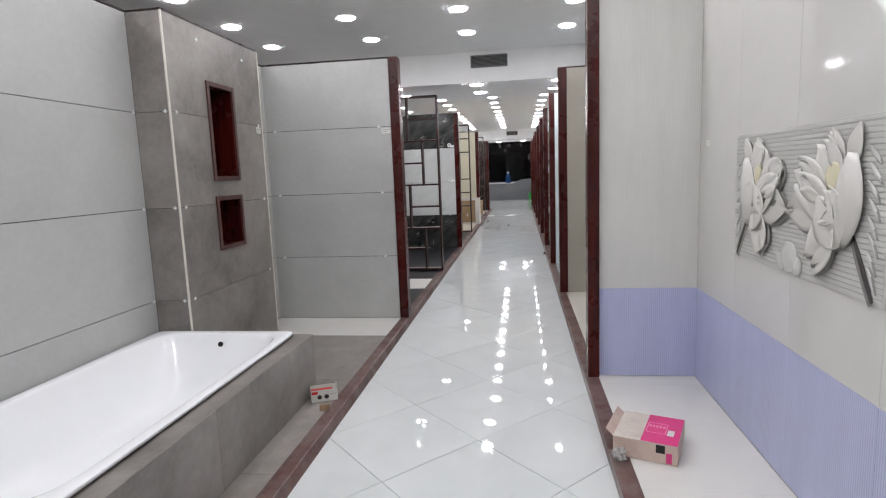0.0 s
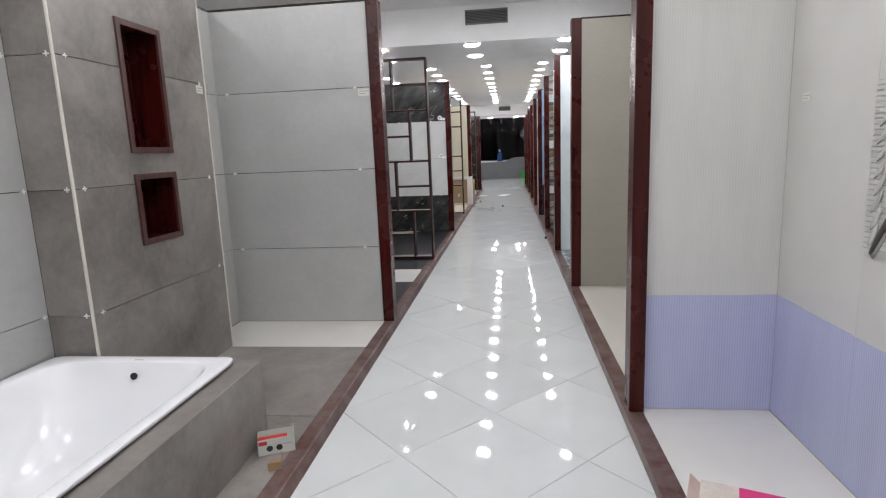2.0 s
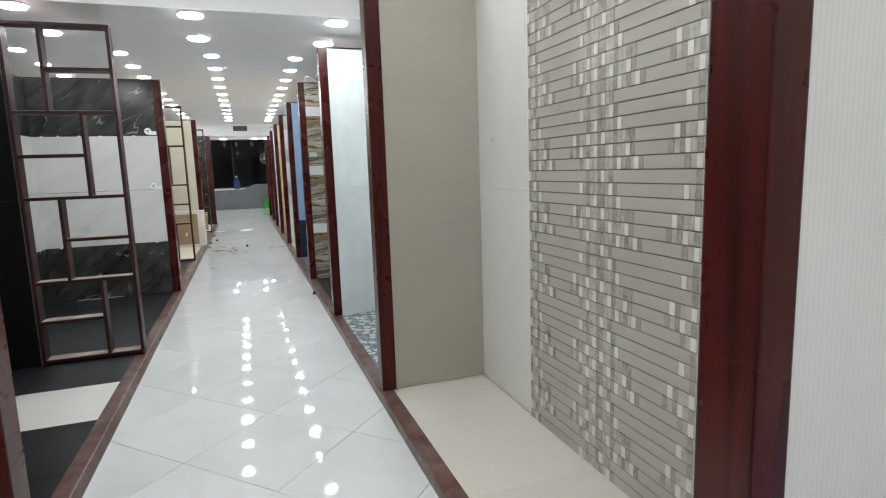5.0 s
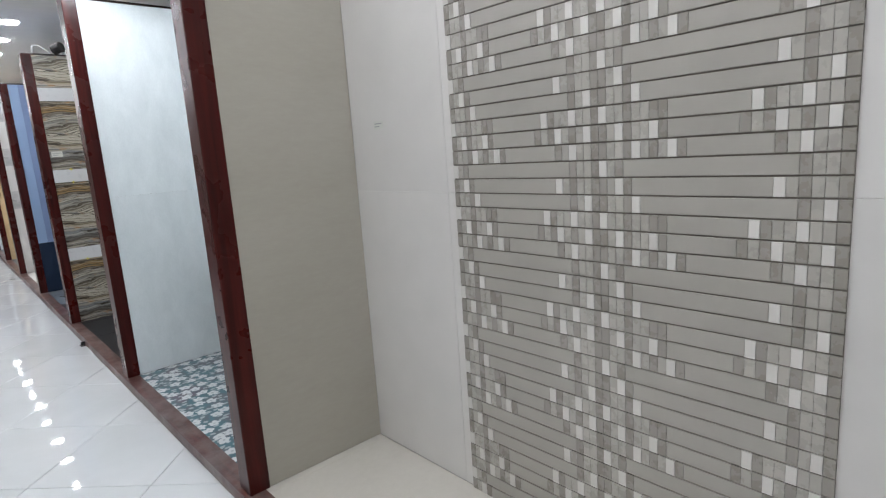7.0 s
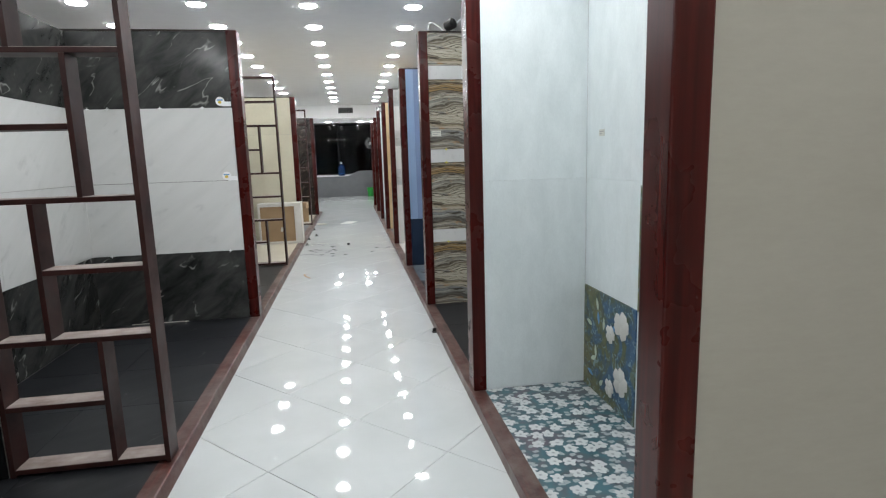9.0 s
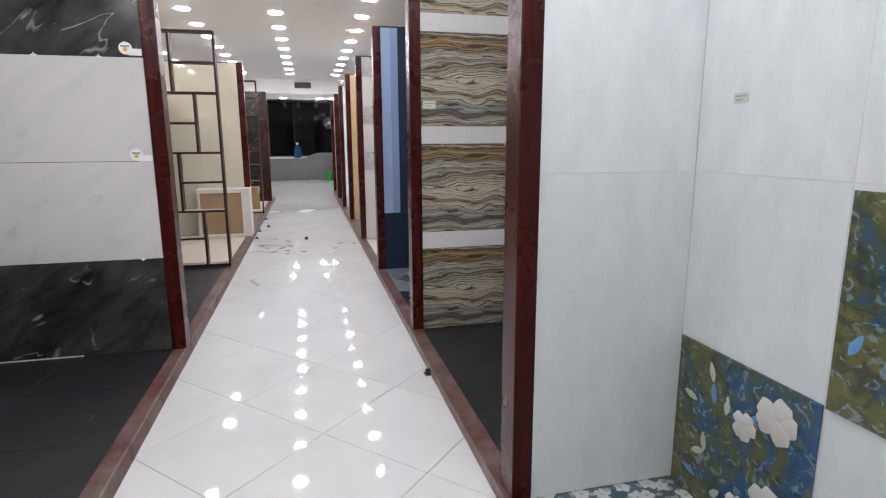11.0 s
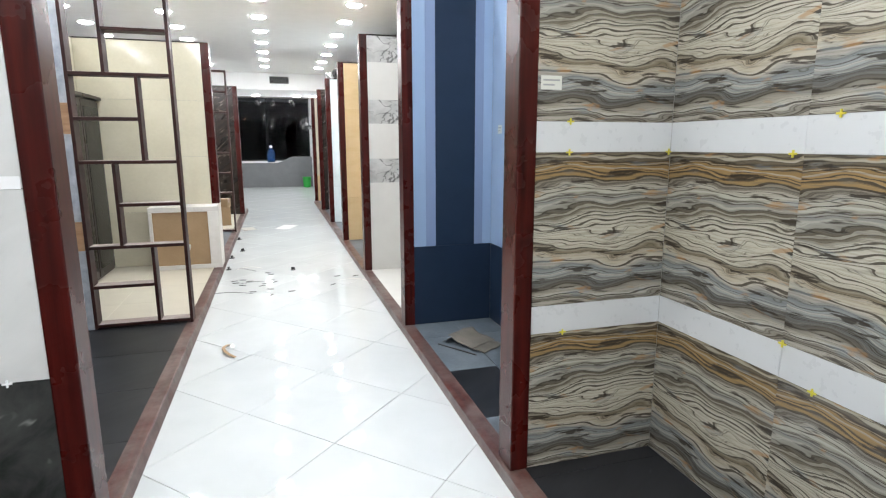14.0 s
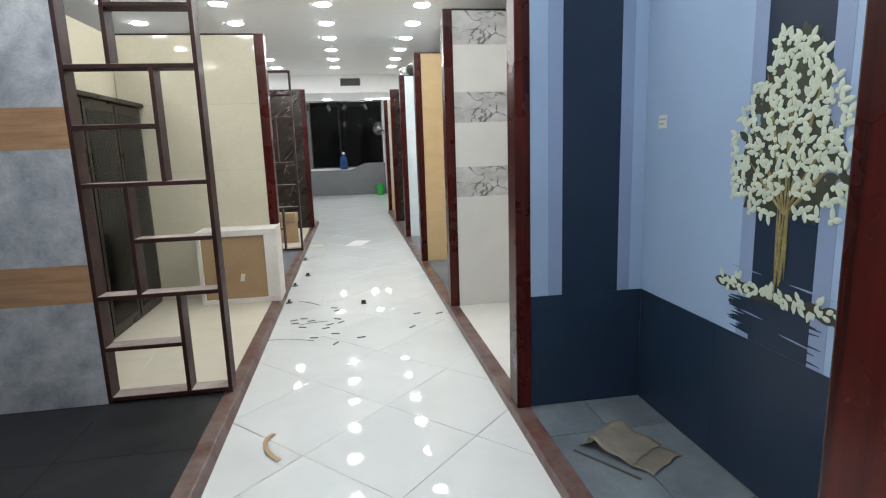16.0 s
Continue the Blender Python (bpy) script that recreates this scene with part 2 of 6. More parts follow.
def sketch_band(name):
    """Pale grey border tile with an inked lily branch."""
    n = Nodes(name, 0.3)
    v = n.coords((1, 1.5, 1))
    f = n.noise(v, 4.5, 3, 0.5, 0.8)
    ridge = n.math("ABSOLUTE", n.math("SUBTRACT", f, 0.5))
    c = n.ramp(n.noise(v, 5.0, 4), [(0.35, (0.40, 0.40, 0.39)), (0.7, (0.60, 0.60, 0.59))])
    patch = n.ramp(n.noise(v, 3.0, 1), [(0.34, (0, 0, 0)), (0.46, (1, 1, 1))])
    ink = n.ramp(ridge, [(0.0, (0.95, 0.95, 0.95)), (0.022, (0, 0, 0))])
    n.color(n.mix(n.math("MULTIPLY", ink, patch), c, (0.07, 0.07, 0.07)))
    return n.mat


def shaded_petal(name):
    """Printed petal with its shading painted in: warm grey at its lower end, white towards the upper lip."""
    n = Nodes(name, 0.35)
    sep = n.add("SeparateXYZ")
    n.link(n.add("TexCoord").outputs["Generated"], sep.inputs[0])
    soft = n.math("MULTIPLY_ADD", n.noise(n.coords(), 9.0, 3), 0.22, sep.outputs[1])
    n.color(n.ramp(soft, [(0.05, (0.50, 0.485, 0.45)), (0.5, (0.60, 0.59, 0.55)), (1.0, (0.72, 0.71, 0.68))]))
    return n.mat


def emitter(name, color, strength):
    n = Nodes(name, 0.5)
    n.bsdf.inputs["Base Color"].default_value = (0.8, 0.8, 0.8, 1)
    n.bsdf.inputs["Emission Color"].default_value = (*color, 1)
    n.bsdf.inputs["Emission Strength"].default_value = strength
    return n.mat


def glass(name, color=(0.9, 0.95, 0.97), rough=0.0, transmission=1.0):
    n = Nodes(name, rough)
    n.color(color)
    n.bsdf.inputs["Transmission Weight"].default_value = transmission
    n.bsdf.inputs["IOR"].default_value = 1.45
    return n.mat


M = {}
def polished(name, dark, light):
    """Polished porcelain: near mirror gloss, very slightly uneven."""
    n = Nodes(name, 0.03)
    n.bsdf.inputs["IOR"].default_value = 1.36
    v = n.coords(shift=True)
    a = n.noise(v, 2.2, 5, 0.6, 0.3)
    n.color(n.rand_tint(n.ramp(a, [(0.3, dark), (0.7, light)]), 0.015))
    n.rough(n.ramp(n.noise(v, 3.0, 4), [(0.35, (0.018,) * 3), (0.7, (0.05,) * 3)]))
    n.bump(n.noise(v, 12.0, 2, 0.5), 0.10, 0.0016)
    return n.mat


M["porcelain_floor"] = polished("porcelain_floor", (0.585, 0.615, 0.615), (0.645, 0.67, 0.67))
M["grout"] = plain("grout", (0.34, 0.34, 0.33), 0.8)
M["ceiling_paint"] = plain("ceiling_paint", (0.94, 0.938, 0.932), 0.85, vary=0.02)
M["white_paint"] = plain("white_paint", (0.74, 0.74, 0.74), 0.8, vary=0.03)
M["joint_dark"] = plain("joint_dark", (0.035, 0.033, 0.03), 0.8)
M["plaster"] = plain("plaster", (0.40, 0.39, 0.37), 0.85)
M["mahogany"] = stained_wood("mahogany", (0.022, 0.0022, 0.0019), (0.088, 0.0100, 0.0072), 0.27, along=(9, 9, 0.45))
M["niche_frame"] = stained_wood("niche_frame", (0.035, 0.008, 0.007), (0.085, 0.024, 0.020), 0.38, dust=0.12)
M["mahogany_sill"] = stained_wood("mahogany_sill", (0.040, 0.008, 0.006), (0.135, 0.032, 0.021), 0.36, dust=0.80, dust_color=(0.20, 0.160, 0.145), along=(14, 1.2, 14))
M["shelf_wood"] = stained_wood("shelf_wood", (0.014, 0.0036, 0.0030), (0.046, 0.0110, 0.0086), 0.45, dust=0.05, along=(3, 3, 3))
M["shelf_dust"] = stained_wood("shelf_dust", (0.22, 0.16, 0.14), (0.42, 0.34, 0.31), 0.7, dust=0.6, dust_color=(0.5, 0.46, 0.43), along=(2, 8, 8))
M["grey_cement"] = cloudy("grey_cement", (0.40, 0.405, 0.395), (0.50, 0.505, 0.49), 0.42, 2.0)
M["taupe_cement"] = cloudy("taupe_cement", (0.085, 0.075, 0.068), (0.350, 0.326, 0.305), 0.36, 1.7)
M["white_trim"] = plain("white_trim", (0.66, 0.63, 0.57), 0.5)
M["white_rib"] = ribbed("white_rib", (0.62, 0.62, 0.59), (0.565, 0.565, 0.54))
M["blue_rib"] = ribbed("blue_rib", (0.46, 0.485, 0.67), (0.35, 0.375, 0.58))
M["white_gloss"] = plain("white_gloss", (0.60, 0.595, 0.57), 0.08, vary=0.02, bump=0.0)
M["white_matte"] = plain("white_matte", (0.66, 0.65, 0.62), 0.45, vary=0.025)
M["beige"] = cloudy("beige", (0.355, 0.338, 0.282), (0.395, 0.378, 0.322), 0.40, 2.0, (0.6, 2.0, 1))
M["beige_floor"] = cloudy("beige_floor", (0.56, 0.54, 0.48), (0.62, 0.60, 0.54), 0.40, 2.0)
M["pale_blue"] = cloudy("pale_blue", (0.66, 0.725, 0.735), (0.80, 0.86, 0.87), 0.38, 5.0, (2.0, 0.8, 1))
M["flowered"] = flowered("flowered")
M["garden"] = garden_print("garden")
M["onyx"] = onyx("onyx")
M["matt_black"] = plain("matt_black", (0.006, 0.006, 0.0065), 0.6, vary=0.1)
M["white_strip"] = plain("white_strip", (0.66, 0.68, 0.69), 0.3, vary=0.02)
M["black_floor"] = marble("black_floor", (0.013, 0.014, 0.0165), (0.027, 0.0285, 0.032), (0.10, 0.10, 0.10), 0.36, 1.3, 0.01, 0.6)
M["black_marble"] = marble("black_marble", (0.012, 0.013, 0.013), (0.075, 0.077, 0.074), (0.42, 0.42, 0.40), 0.18, 1.7, 0.012, 0.50, 0.62, (1.0, 2.5, 1.0))
M["white_marble"] = marble("white_marble", (0.62, 0.63, 0.62), (0.69, 0.695, 0.685), (0.47, 0.48, 0.48), 0.22, 1.6, 0.05, 0.56, 0.5)
M["sky_blue"] = plain("sky_blue", (0.305, 0.42, 0.60), 0.36, vary=0.02, bump=0.0)
M["mid_blue"] = plain("mid_blue", (0.225, 0.30, 0.47), 0.36, vary=0.02, bump=0.0)
M["navy"] = plain("navy", (0.0165, 0.031, 0.060), 0.32, vary=0.06, bump=0.0)
M["slate"] = cloudy("slate", (0.062, 0.082, 0.105), (0.205, 0.24, 0.27), 0.45, 3.2)
M["film_brown"] = cloudy("film_brown", (0.10, 0.09, 0.075), (0.20, 0.18, 0.15), 0.35, 8.0)
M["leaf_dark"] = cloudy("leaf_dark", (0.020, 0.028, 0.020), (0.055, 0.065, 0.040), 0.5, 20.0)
M["tree_earth"] = cloudy("tree_earth", (0.018, 0.018, 0.016), (0.06, 0.05, 0.035), 0.5, 18.0)
M["sketch"] = sketch_band("sketch")
M["cream"] = cloudy("cream", (0.58, 0.545, 0.42), (0.66, 0.625, 0.50), 0.05, 2.4)
M["tan"] = cloudy("tan", (0.62, 0.46, 0.26), (0.70, 0.55, 0.34), 0.22, 3.0, (1, 3, 1))
M["cream_floor"] = plain("cream_floor", (0.64, 0.60, 0.50), 0.35, vary=0.03, bump=0.0)
M["blue_stone"] = cloudy("blue_stone", (0.15, 0.18, 0.225), (0.62, 0.645, 0.68), 0.38, 6.5)
M["oak_print"] = stained_wood("oak_print", (0.34, 0.19, 0.10), (0.52, 0.32, 0.18), 0.4, along=(1.2, 14, 14))
M["dark_print"] = marble("dark_print", (0.010, 0.008, 0.007), (0.045, 0.033, 0.027), (0.26, 0.22, 0.18), 0.2, 2.4, 0.02, 0.5)
M["dark_door"] = stained_wood("dark_door", (0.010, 0.006, 0.005), (0.028, 0.017, 0.013), 0.30)
M["enamel"] = plain("enamel", (0.86, 0.875, 0.89), 0.11, vary=0.01, bump=0.0)
# Flat black for the shade inside holes and behind the vent slats.
M["black_hole"] = plain("black_hole", (0.006, 0.006, 0.006), 0.5)
M["black_plastic"] = plain("black_plastic", (0.02, 0.02, 0.02), 0.4)
M["white_plastic"] = plain("white_plastic", (0.84, 0.85, 0.86), 0.4, vary=0.02)
M["yellow_plastic"] = plain("yellow_plastic", (0.70, 0.62, 0.06), 0.4)
M["paper"] = plain("paper", (0.62, 0.63, 0.58), 0.6, vary=0.04)
M["paper_print"] = plain("paper_print", (0.34, 0.36, 0.36), 0.6)
M["sticker_blue"] = plain("sticker_blue", (0.12, 0.32, 0.60), 0.4)
M["sticker_gold"] = plain("sticker_gold", (0.70, 0.50, 0.08), 0.4)
M["cardboard"] = cloudy("cardboard", (0.33, 0.22, 0.12), (0.42, 0.29, 0.17), 0.75, 5.0)
M["pale_carton"] = cloudy("pale_carton", (0.50, 0.36, 0.29), (0.66, 0.55, 0.48), 0.7, 9.0)
M["scuffed_white"] = cloudy("scuffed_white", (0.42, 0.35, 0.30), (0.74, 0.69, 0.63), 0.6, 7.0)
M["light_pink"] = plain("light_pink", (0.78, 0.30, 0.45), 0.4, vary=0.05)
M["pink_print"] = plain("pink_print", (0.66, 0.04, 0.20), 0.4, vary=0.05)
M["red_print"] = plain("red_print", (0.55, 0.03, 0.03), 0.4)
M["foam"] = cloudy("foam", (0.62, 0.60, 0.56), (0.74, 0.72, 0.69), 0.6, 7.0)
M["lotus"] = shaded_petal("lotus")
M["lotus_heart"] = plain("lotus_heart", (0.66, 0.62, 0.44), 0.4)
M["mural_groove"] = plain("mural_groove", (0.40, 0.395, 0.38), 0.5)
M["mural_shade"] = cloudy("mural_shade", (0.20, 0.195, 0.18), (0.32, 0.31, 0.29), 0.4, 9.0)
M["stem"] = plain("stem", (0.05, 0.045, 0.042), 0.4)
M["mural_ground"] = cloudy("mural_ground", (0.49, 0.49, 0.47), (0.62, 0.62, 0.59), 0.4, 4.0, (1, 3, 1))
M["leaf_pale"] = cloudy("leaf_pale", (0.44, 0.52, 0.42), (0.62, 0.68, 0.56), 0.4, 20.0)
M["bark_gold"] = cloudy("bark_gold", (0.10, 0.075, 0.02), (0.42, 0.36, 0.16), 0.4, 30.0)
M["mosaic_bar"] = plain("mosaic_bar", (0.375, 0.36, 0.32), 0.34, vary=0.05)
M["mosaic_dark"] = plain("mosaic_dark", (0.29, 0.275, 0.24), 0.28, vary=0.06)
M["mosaic_mid"] = plain("mosaic_mid", (0.40, 0.385, 0.345), 0.28, vary=0.10)
M["mosaic_bright"] = plain("mosaic_bright", (0.66, 0.65, 0.61), 0.18, vary=0.05)
M["mosaic_grout"] = plain("mosaic_grout", (0.16, 0.145, 0.12), 0.8)
M["vent_metal"] = plain("vent_metal", (0.22, 0.22, 0.22), 0.5, 0.2)
M["grey_counter"] = cloudy("grey_counter", (0.12, 0.125, 0.13), (0.17, 0.175, 0.18), 0.5, 3.0)
M["night_glass"] = glass("night_glass", (0.25, 0.28, 0.31), 0.02)
M["night_glass"].node_tree.nodes["Principled BSDF"].inputs["IOR"].default_value = 1.22
M["night"] = plain("night", (0.004, 0.005, 0.007), 0.9)
M["bottle_blue"] = glass("bottle_blue", (0.03, 0.13, 0.42), 0.08, 0.75)
M["green_plastic"] = plain("green_plastic", (0.02, 0.30, 0.04), 0.4)
M["lamp_face"] = emitter("lamp_face", (0.985, 0.99, 1.01), LAMP)
M["lamp_face_far"] = emitter("lamp_face_far", (0.985, 0.99, 1.01), LAMP * 1.28)
M["spot_face"] = emitter("spot_face", (1.0, 0.93, 0.82), 14.0)
M["warm_face"] = emitter("warm_face", (1.0, 0.36, 0.13), 20.0)
M["plastic_film"] = glass("plastic_film", (0.92, 0.92, 0.92), 0.18, 0.7)
M["tile_shard"] = cloudy("tile_shard", (0.11, 0.098, 0.08), (0.25, 0.225, 0.19), 0.5, 8.0)
for dull in ("mahogany", "shelf_wood", "dark_door", "black_floor", "black_marble", "navy", "joint_dark"):
    M[dull].node_tree.nodes["Principled BSDF"].inputs["Specular IOR Level"].default_value = 0.28
M["matt_black"].node_tree.nodes["Principled BSDF"].inputs["Specular IOR Level"].default_value = 0.12
M["scrap_metal"] = plain("scrap_metal", (0.06, 0.06, 0.06), 0.5)


# ---- building helpers ----
def box(bm, x0, y0, z0, x1, y1, z1, bevel=0.0):
    """Adds a box; bevel rounds its edges."""
    made = bmesh.ops.create_cube(bm, size=1.0)["verts"]
    bmesh.ops.scale(bm, vec=(x1 - x0, y1 - y0, z1 - z0), verts=made)
    bmesh.ops.translate(bm, vec=((x0 + x1) / 2, (y0 + y1) / 2, (z0 + z1) / 2), verts=made)
    if bevel:
        edges = list({e for v in made for e in v.link_edges})
        bmesh.ops.bevel(bm, geom=edges, offset=bevel, segments=2, affect="EDGES", profile=0.6)
    return bm


def boxed(*args):
    return box(bmesh.new(), *args)


def tube(bm, x, y, z0, z1, r0, r1, sides=20):
    made = bmesh.ops.create_cone(bm, cap_ends=True, segments=sides, radius1=r0, radius2=r1, depth=z1 - z0)["verts"]
    bmesh.ops.translate(bm, vec=(x, y, (z0 + z1) / 2), verts=made)
    return bm


def lathe(profile, sides=28, closed=True):
    """A turned solid from (radius, height) pairs; not closed, a ring."""
    bm = bmesh.new()
    rings = [[bm.verts.new((r * math.cos(2 * math.pi * i / sides), r * math.sin(2 * math.pi * i / sides), z)) for i in range(sides)] for r, z in profile]
    for a, b in zip(rings, rings[1:]):
        for i in range(sides):
            bm.faces.new((a[i], a[(i + 1) % sides], b[(i + 1) % sides], b[i]))
    if closed:
        bm.faces.new(rings[0][::-1])
        bm.faces.new(rings[-1])
    return bm


def mesh_of(name, bm, material, smooth=False):
    me = bpy.data.meshes.new(name)
    bm.normal_update()
    bm.to_mesh(me)
    bm.free()
    me.materials.append(M[material])
    if smooth:
        me.shade_smooth()
    return me


def part(name, bm, material, parent, label="", smooth=False):
    ob = new(name, mesh_of(name, bm, material, smooth))
    ob.parent = parent
    if label:
        tagged(ob, label)
    return ob


def place(name, me, parent, m):
    """One more object on a shared mesh."""
    ob = new(name, me)
    ob.parent = parent
    ob.matrix_basis = m
    return ob


def thing(name, at, label, category, group="", turn=0.0):
    ob = new(name)
    ob.empty_display_size = 0.1
    ob.matrix_basis = pose(*at, 0, 0, turn)
    return tagged(ob, label, category, group)


def structure(name, bm, material, label):
    ob = new(name, mesh_of(name, bm, material))
    return tagged(ob, label, kind="structure")


TILES = {}
GAPS = {"grey_cement": 0.0022, "white_marble": 0.0015, "black_marble": 0.0010, "cream": 0.0010, "slate": 0.0018, "black_floor": 0.0008, "taupe_cement": 0.0012}


def tile_mesh(w, h, material, th=0.010):
    """A slab in its own plane (width, height, outwards) with eased edges, shared between alike pieces."""
    key = (round(w, 4), round(h, 4), material, th)
    if key not in TILES:
        bm = bmesh.new()
        e, g = 0.0008, GAPS.get(material, 0.0003)
        rings = []
        for inset, z in ((g, 0.0), (g, th - e), (g + e, th)):
            rings.append([bm.verts.new(p) for p in ((-w / 2 + inset, -h / 2 + inset, z), (w / 2 - inset, -h / 2 + inset, z), (w / 2 - inset, h / 2 - inset, z), (-w / 2 + inset, h / 2 - inset, z))])
        for a, b in zip(rings, rings[1:]):
            for i in range(4):
                bm.faces.new((a[i], a[(i + 1) % 4], b[(i + 1) % 4], b[i]))
        bm.faces.new(rings[-1])
        TILES[key] = mesh_of("tile", bm, material)
    return TILES[key]


def plane_near(y):
    """The plane of a wall that faces the near end: width along x, height along z."""
    return Matrix(((1, 0, 0, 0), (0, 0, -1, y), (0, 1, 0, 0), (0, 0, 0, 1)))


def plane_left(x):
    """The plane of a wall on the right that faces left: width against y."""
    return Matrix(((0, 0, -1, x), (-1, 0, 0, 0), (0, 1, 0, 0), (0, 0, 0, 1)))


def plane_right(x):
    """The plane of a wall on the left that faces right: width along y."""
    return Matrix(((0, 0, 1, x), (1, 0, 0, 0), (0, 1, 0, 0), (0, 0, 0, 1)))


def plane_up(z):
    return Matrix(((1, 0, 0, 0), (0, 1, 0, 0), (0, 0, 1, z), (0, 0, 0, 1)))


def lay(parent, plane, u0, u1, v0, v1, material, th=0.010, name="tile", lift=0.0):
    """One piece that covers the rectangle u0..u1, v0..v1 of a plane."""
    me = tile_mesh(u1 - u0, v1 - v0, material, th)
    return place(name, me, parent, plane @ Matrix.Translation(((u0 + u1) / 2, (v0 + v1) / 2, lift)))


BASE, ROW = 0.06, 0.604
TOP = BASE + 4 * ROW
ROWS4 = [BASE + i * ROW for i in range(5)]


# ---- corridor ----
XL, XR = -1.085, 0.385          # edges of the tiled corridor
END = 28.3
structure("floor", boxed(-6.0, -3.0, -0.20, 6.0, END + 3.0, -0.012), "grout", "concrete slab under the showroom floor")
corridor = structure("floor_corridor", boxed(XL, -2.5, -0.011, XR, 20.9, -0.0035), "grout", "corridor floor of glossy white porcelain tiles laid diagonally")
hall = structure("floor_hall", boxed(-3.2, 20.9, -0.011, 1.5, END - 0.1, -0.0035), "grout", "glossy white tiled floor at the end of the corridor")


def clip_poly(poly, axis, limit, keep_less):
    out = []
    for a, b in zip(poly, poly[1:] + poly[:1]):
        ina, inb = ((a[axis] <= limit) == keep_less), ((b[axis] <= limit) == keep_less)
        if ina:
            out.append(a)
        if ina != inb:
            f = (limit - a[axis]) / (b[axis] - a[axis])
            out.append((a[0] + f * (b[0] - a[0]), a[1] + f * (b[1] - a[1])))
    return out


HX, HY = 0.420, 0.4365            # half the diagonals of a tile


def diagonal_floor(parent, x0, x1, y0, y1):
    shared = {}
    for i in range(-16, 16):
        for j in range(-20, 70):
            if (i + j) % 2 == 0:
                continue
            cx, cy = -0.265 + i * HX, 2.91 + j * HY
            a, b = HX - 0.0022, HY - 0.0022
            poly = [(cx + a, cy), (cx, cy + b), (cx - a, cy), (cx, cy - b)]
            for axis, lim, less in ((0, x0, False), (0, x1, True), (1, y0, False), (1, y1, True)):
                poly = clip_poly(poly, axis, lim, less) if poly else poly
            if len(poly) < 3:
                continue
            local = tuple((round(px - cx, 4), round(py - cy, 4)) for px, py in poly)
            if local not in shared:
                bm = bmesh.new()
                low = [bm.verts.new((px, py, -0.008)) for px, py in local]
                up = [bm.verts.new((px, py, -0.001)) for px, py in local]
                top = [bm.verts.new((px * 0.996, py * 0.996, 0.0)) for px, py in local]
                n = len(local)
                for k in range(n):
                    bm.faces.new((low[k], low[(k + 1) % n], up[(k + 1) % n], up[k]))
                    bm.faces.new((up[k], up[(k + 1) % n], top[(k + 1) % n], top[k]))
                bm.faces.new(top)
                shared[local] = mesh_of("tile", bm, "porcelain_floor")
            place("tile", shared[local], parent, pose(cx, cy, 0, random.uniform(-0.06, 0.06), random.uniform(-0.06, 0.06), 0))


# ceiling, soffits, outer walls
structure("ceiling", boxed(-6.0, -3.0, 3.0, 6.0, END + 3.0, 3.12), "ceiling_paint", "matt white plasterboard ceiling")
structure("ceiling_soffit_near", boxed(-5.9, 7.70, 2.60, 5.9, 9.12, 2.998), "ceiling_paint", "dropped white ceiling soffit across the showroom")
structure("ceiling_soffit_far", boxed(-5.9, 22.0, 2.63, 5.9, 24.3, 2.998), "ceiling_paint", "dropped white ceiling soffit near the window")
structure("wall_west", boxed(-6.1, -3.0, -0.012, -5.98, END + 3.0, 3.0), "white_paint", "plain white outer wall")
structure("wall_east", boxed(5.98, -3.0, -0.012, 6.1, END + 3.0, 3.0), "white_paint", "plain white outer wall")
structure("wall_south", boxed(-6.0, -3.1, -0.012, 6.0, -2.98, 3.0), "white_paint", "plain white outer wall")

# sills along both edges of the corridor
SL0, SL1 = -1.18, -1.085
SR0, SR1 = 0.385, 0.472
def sill_beam(x0, x1, y0, y1):
    """A low timber beam whose corridor side leans a little."""
    bm = bmesh.new()
    ends = [[bm.verts.new((x, y, z)) for x, z in ((x0, -0.01), (x0, BASE), (x1 - 0.022, BASE), (x1 - 0.016, BASE - 0.004), (x1, 0.004), (x1, -0.01))] for y in (y0, y1)]
    for k in range(6):
        bm.faces.new((ends[0][k], ends[0][(k + 1) % 6], ends[1][(k + 1) % 6], ends[1][k]))
    for e in ends:
        bm.faces.new(e)
    bmesh.ops.recalc_face_normals(bm, faces=bm.faces)
    return bm


structure("trim_sill_left", sill_beam(SL0, SL1, -2.4, 20.9), "mahogany_sill", "dusty red-brown stained timber sill along the corridor")
structure("trim_sill_right", boxed(SR0, -2.4, -0.01, SR1, 22.16, BASE, 0.003), "mahogany_sill", "dusty red-brown stained timber sill along the corridor")

# ---- display bays ----
XBL, XBR = -2.40, 1.08          # back walls of the bays
PR0, PR1 = 0.402, 0.479          # timber posts on the right
PL0, PL1 = -1.185, -1.100        # timber posts on the left


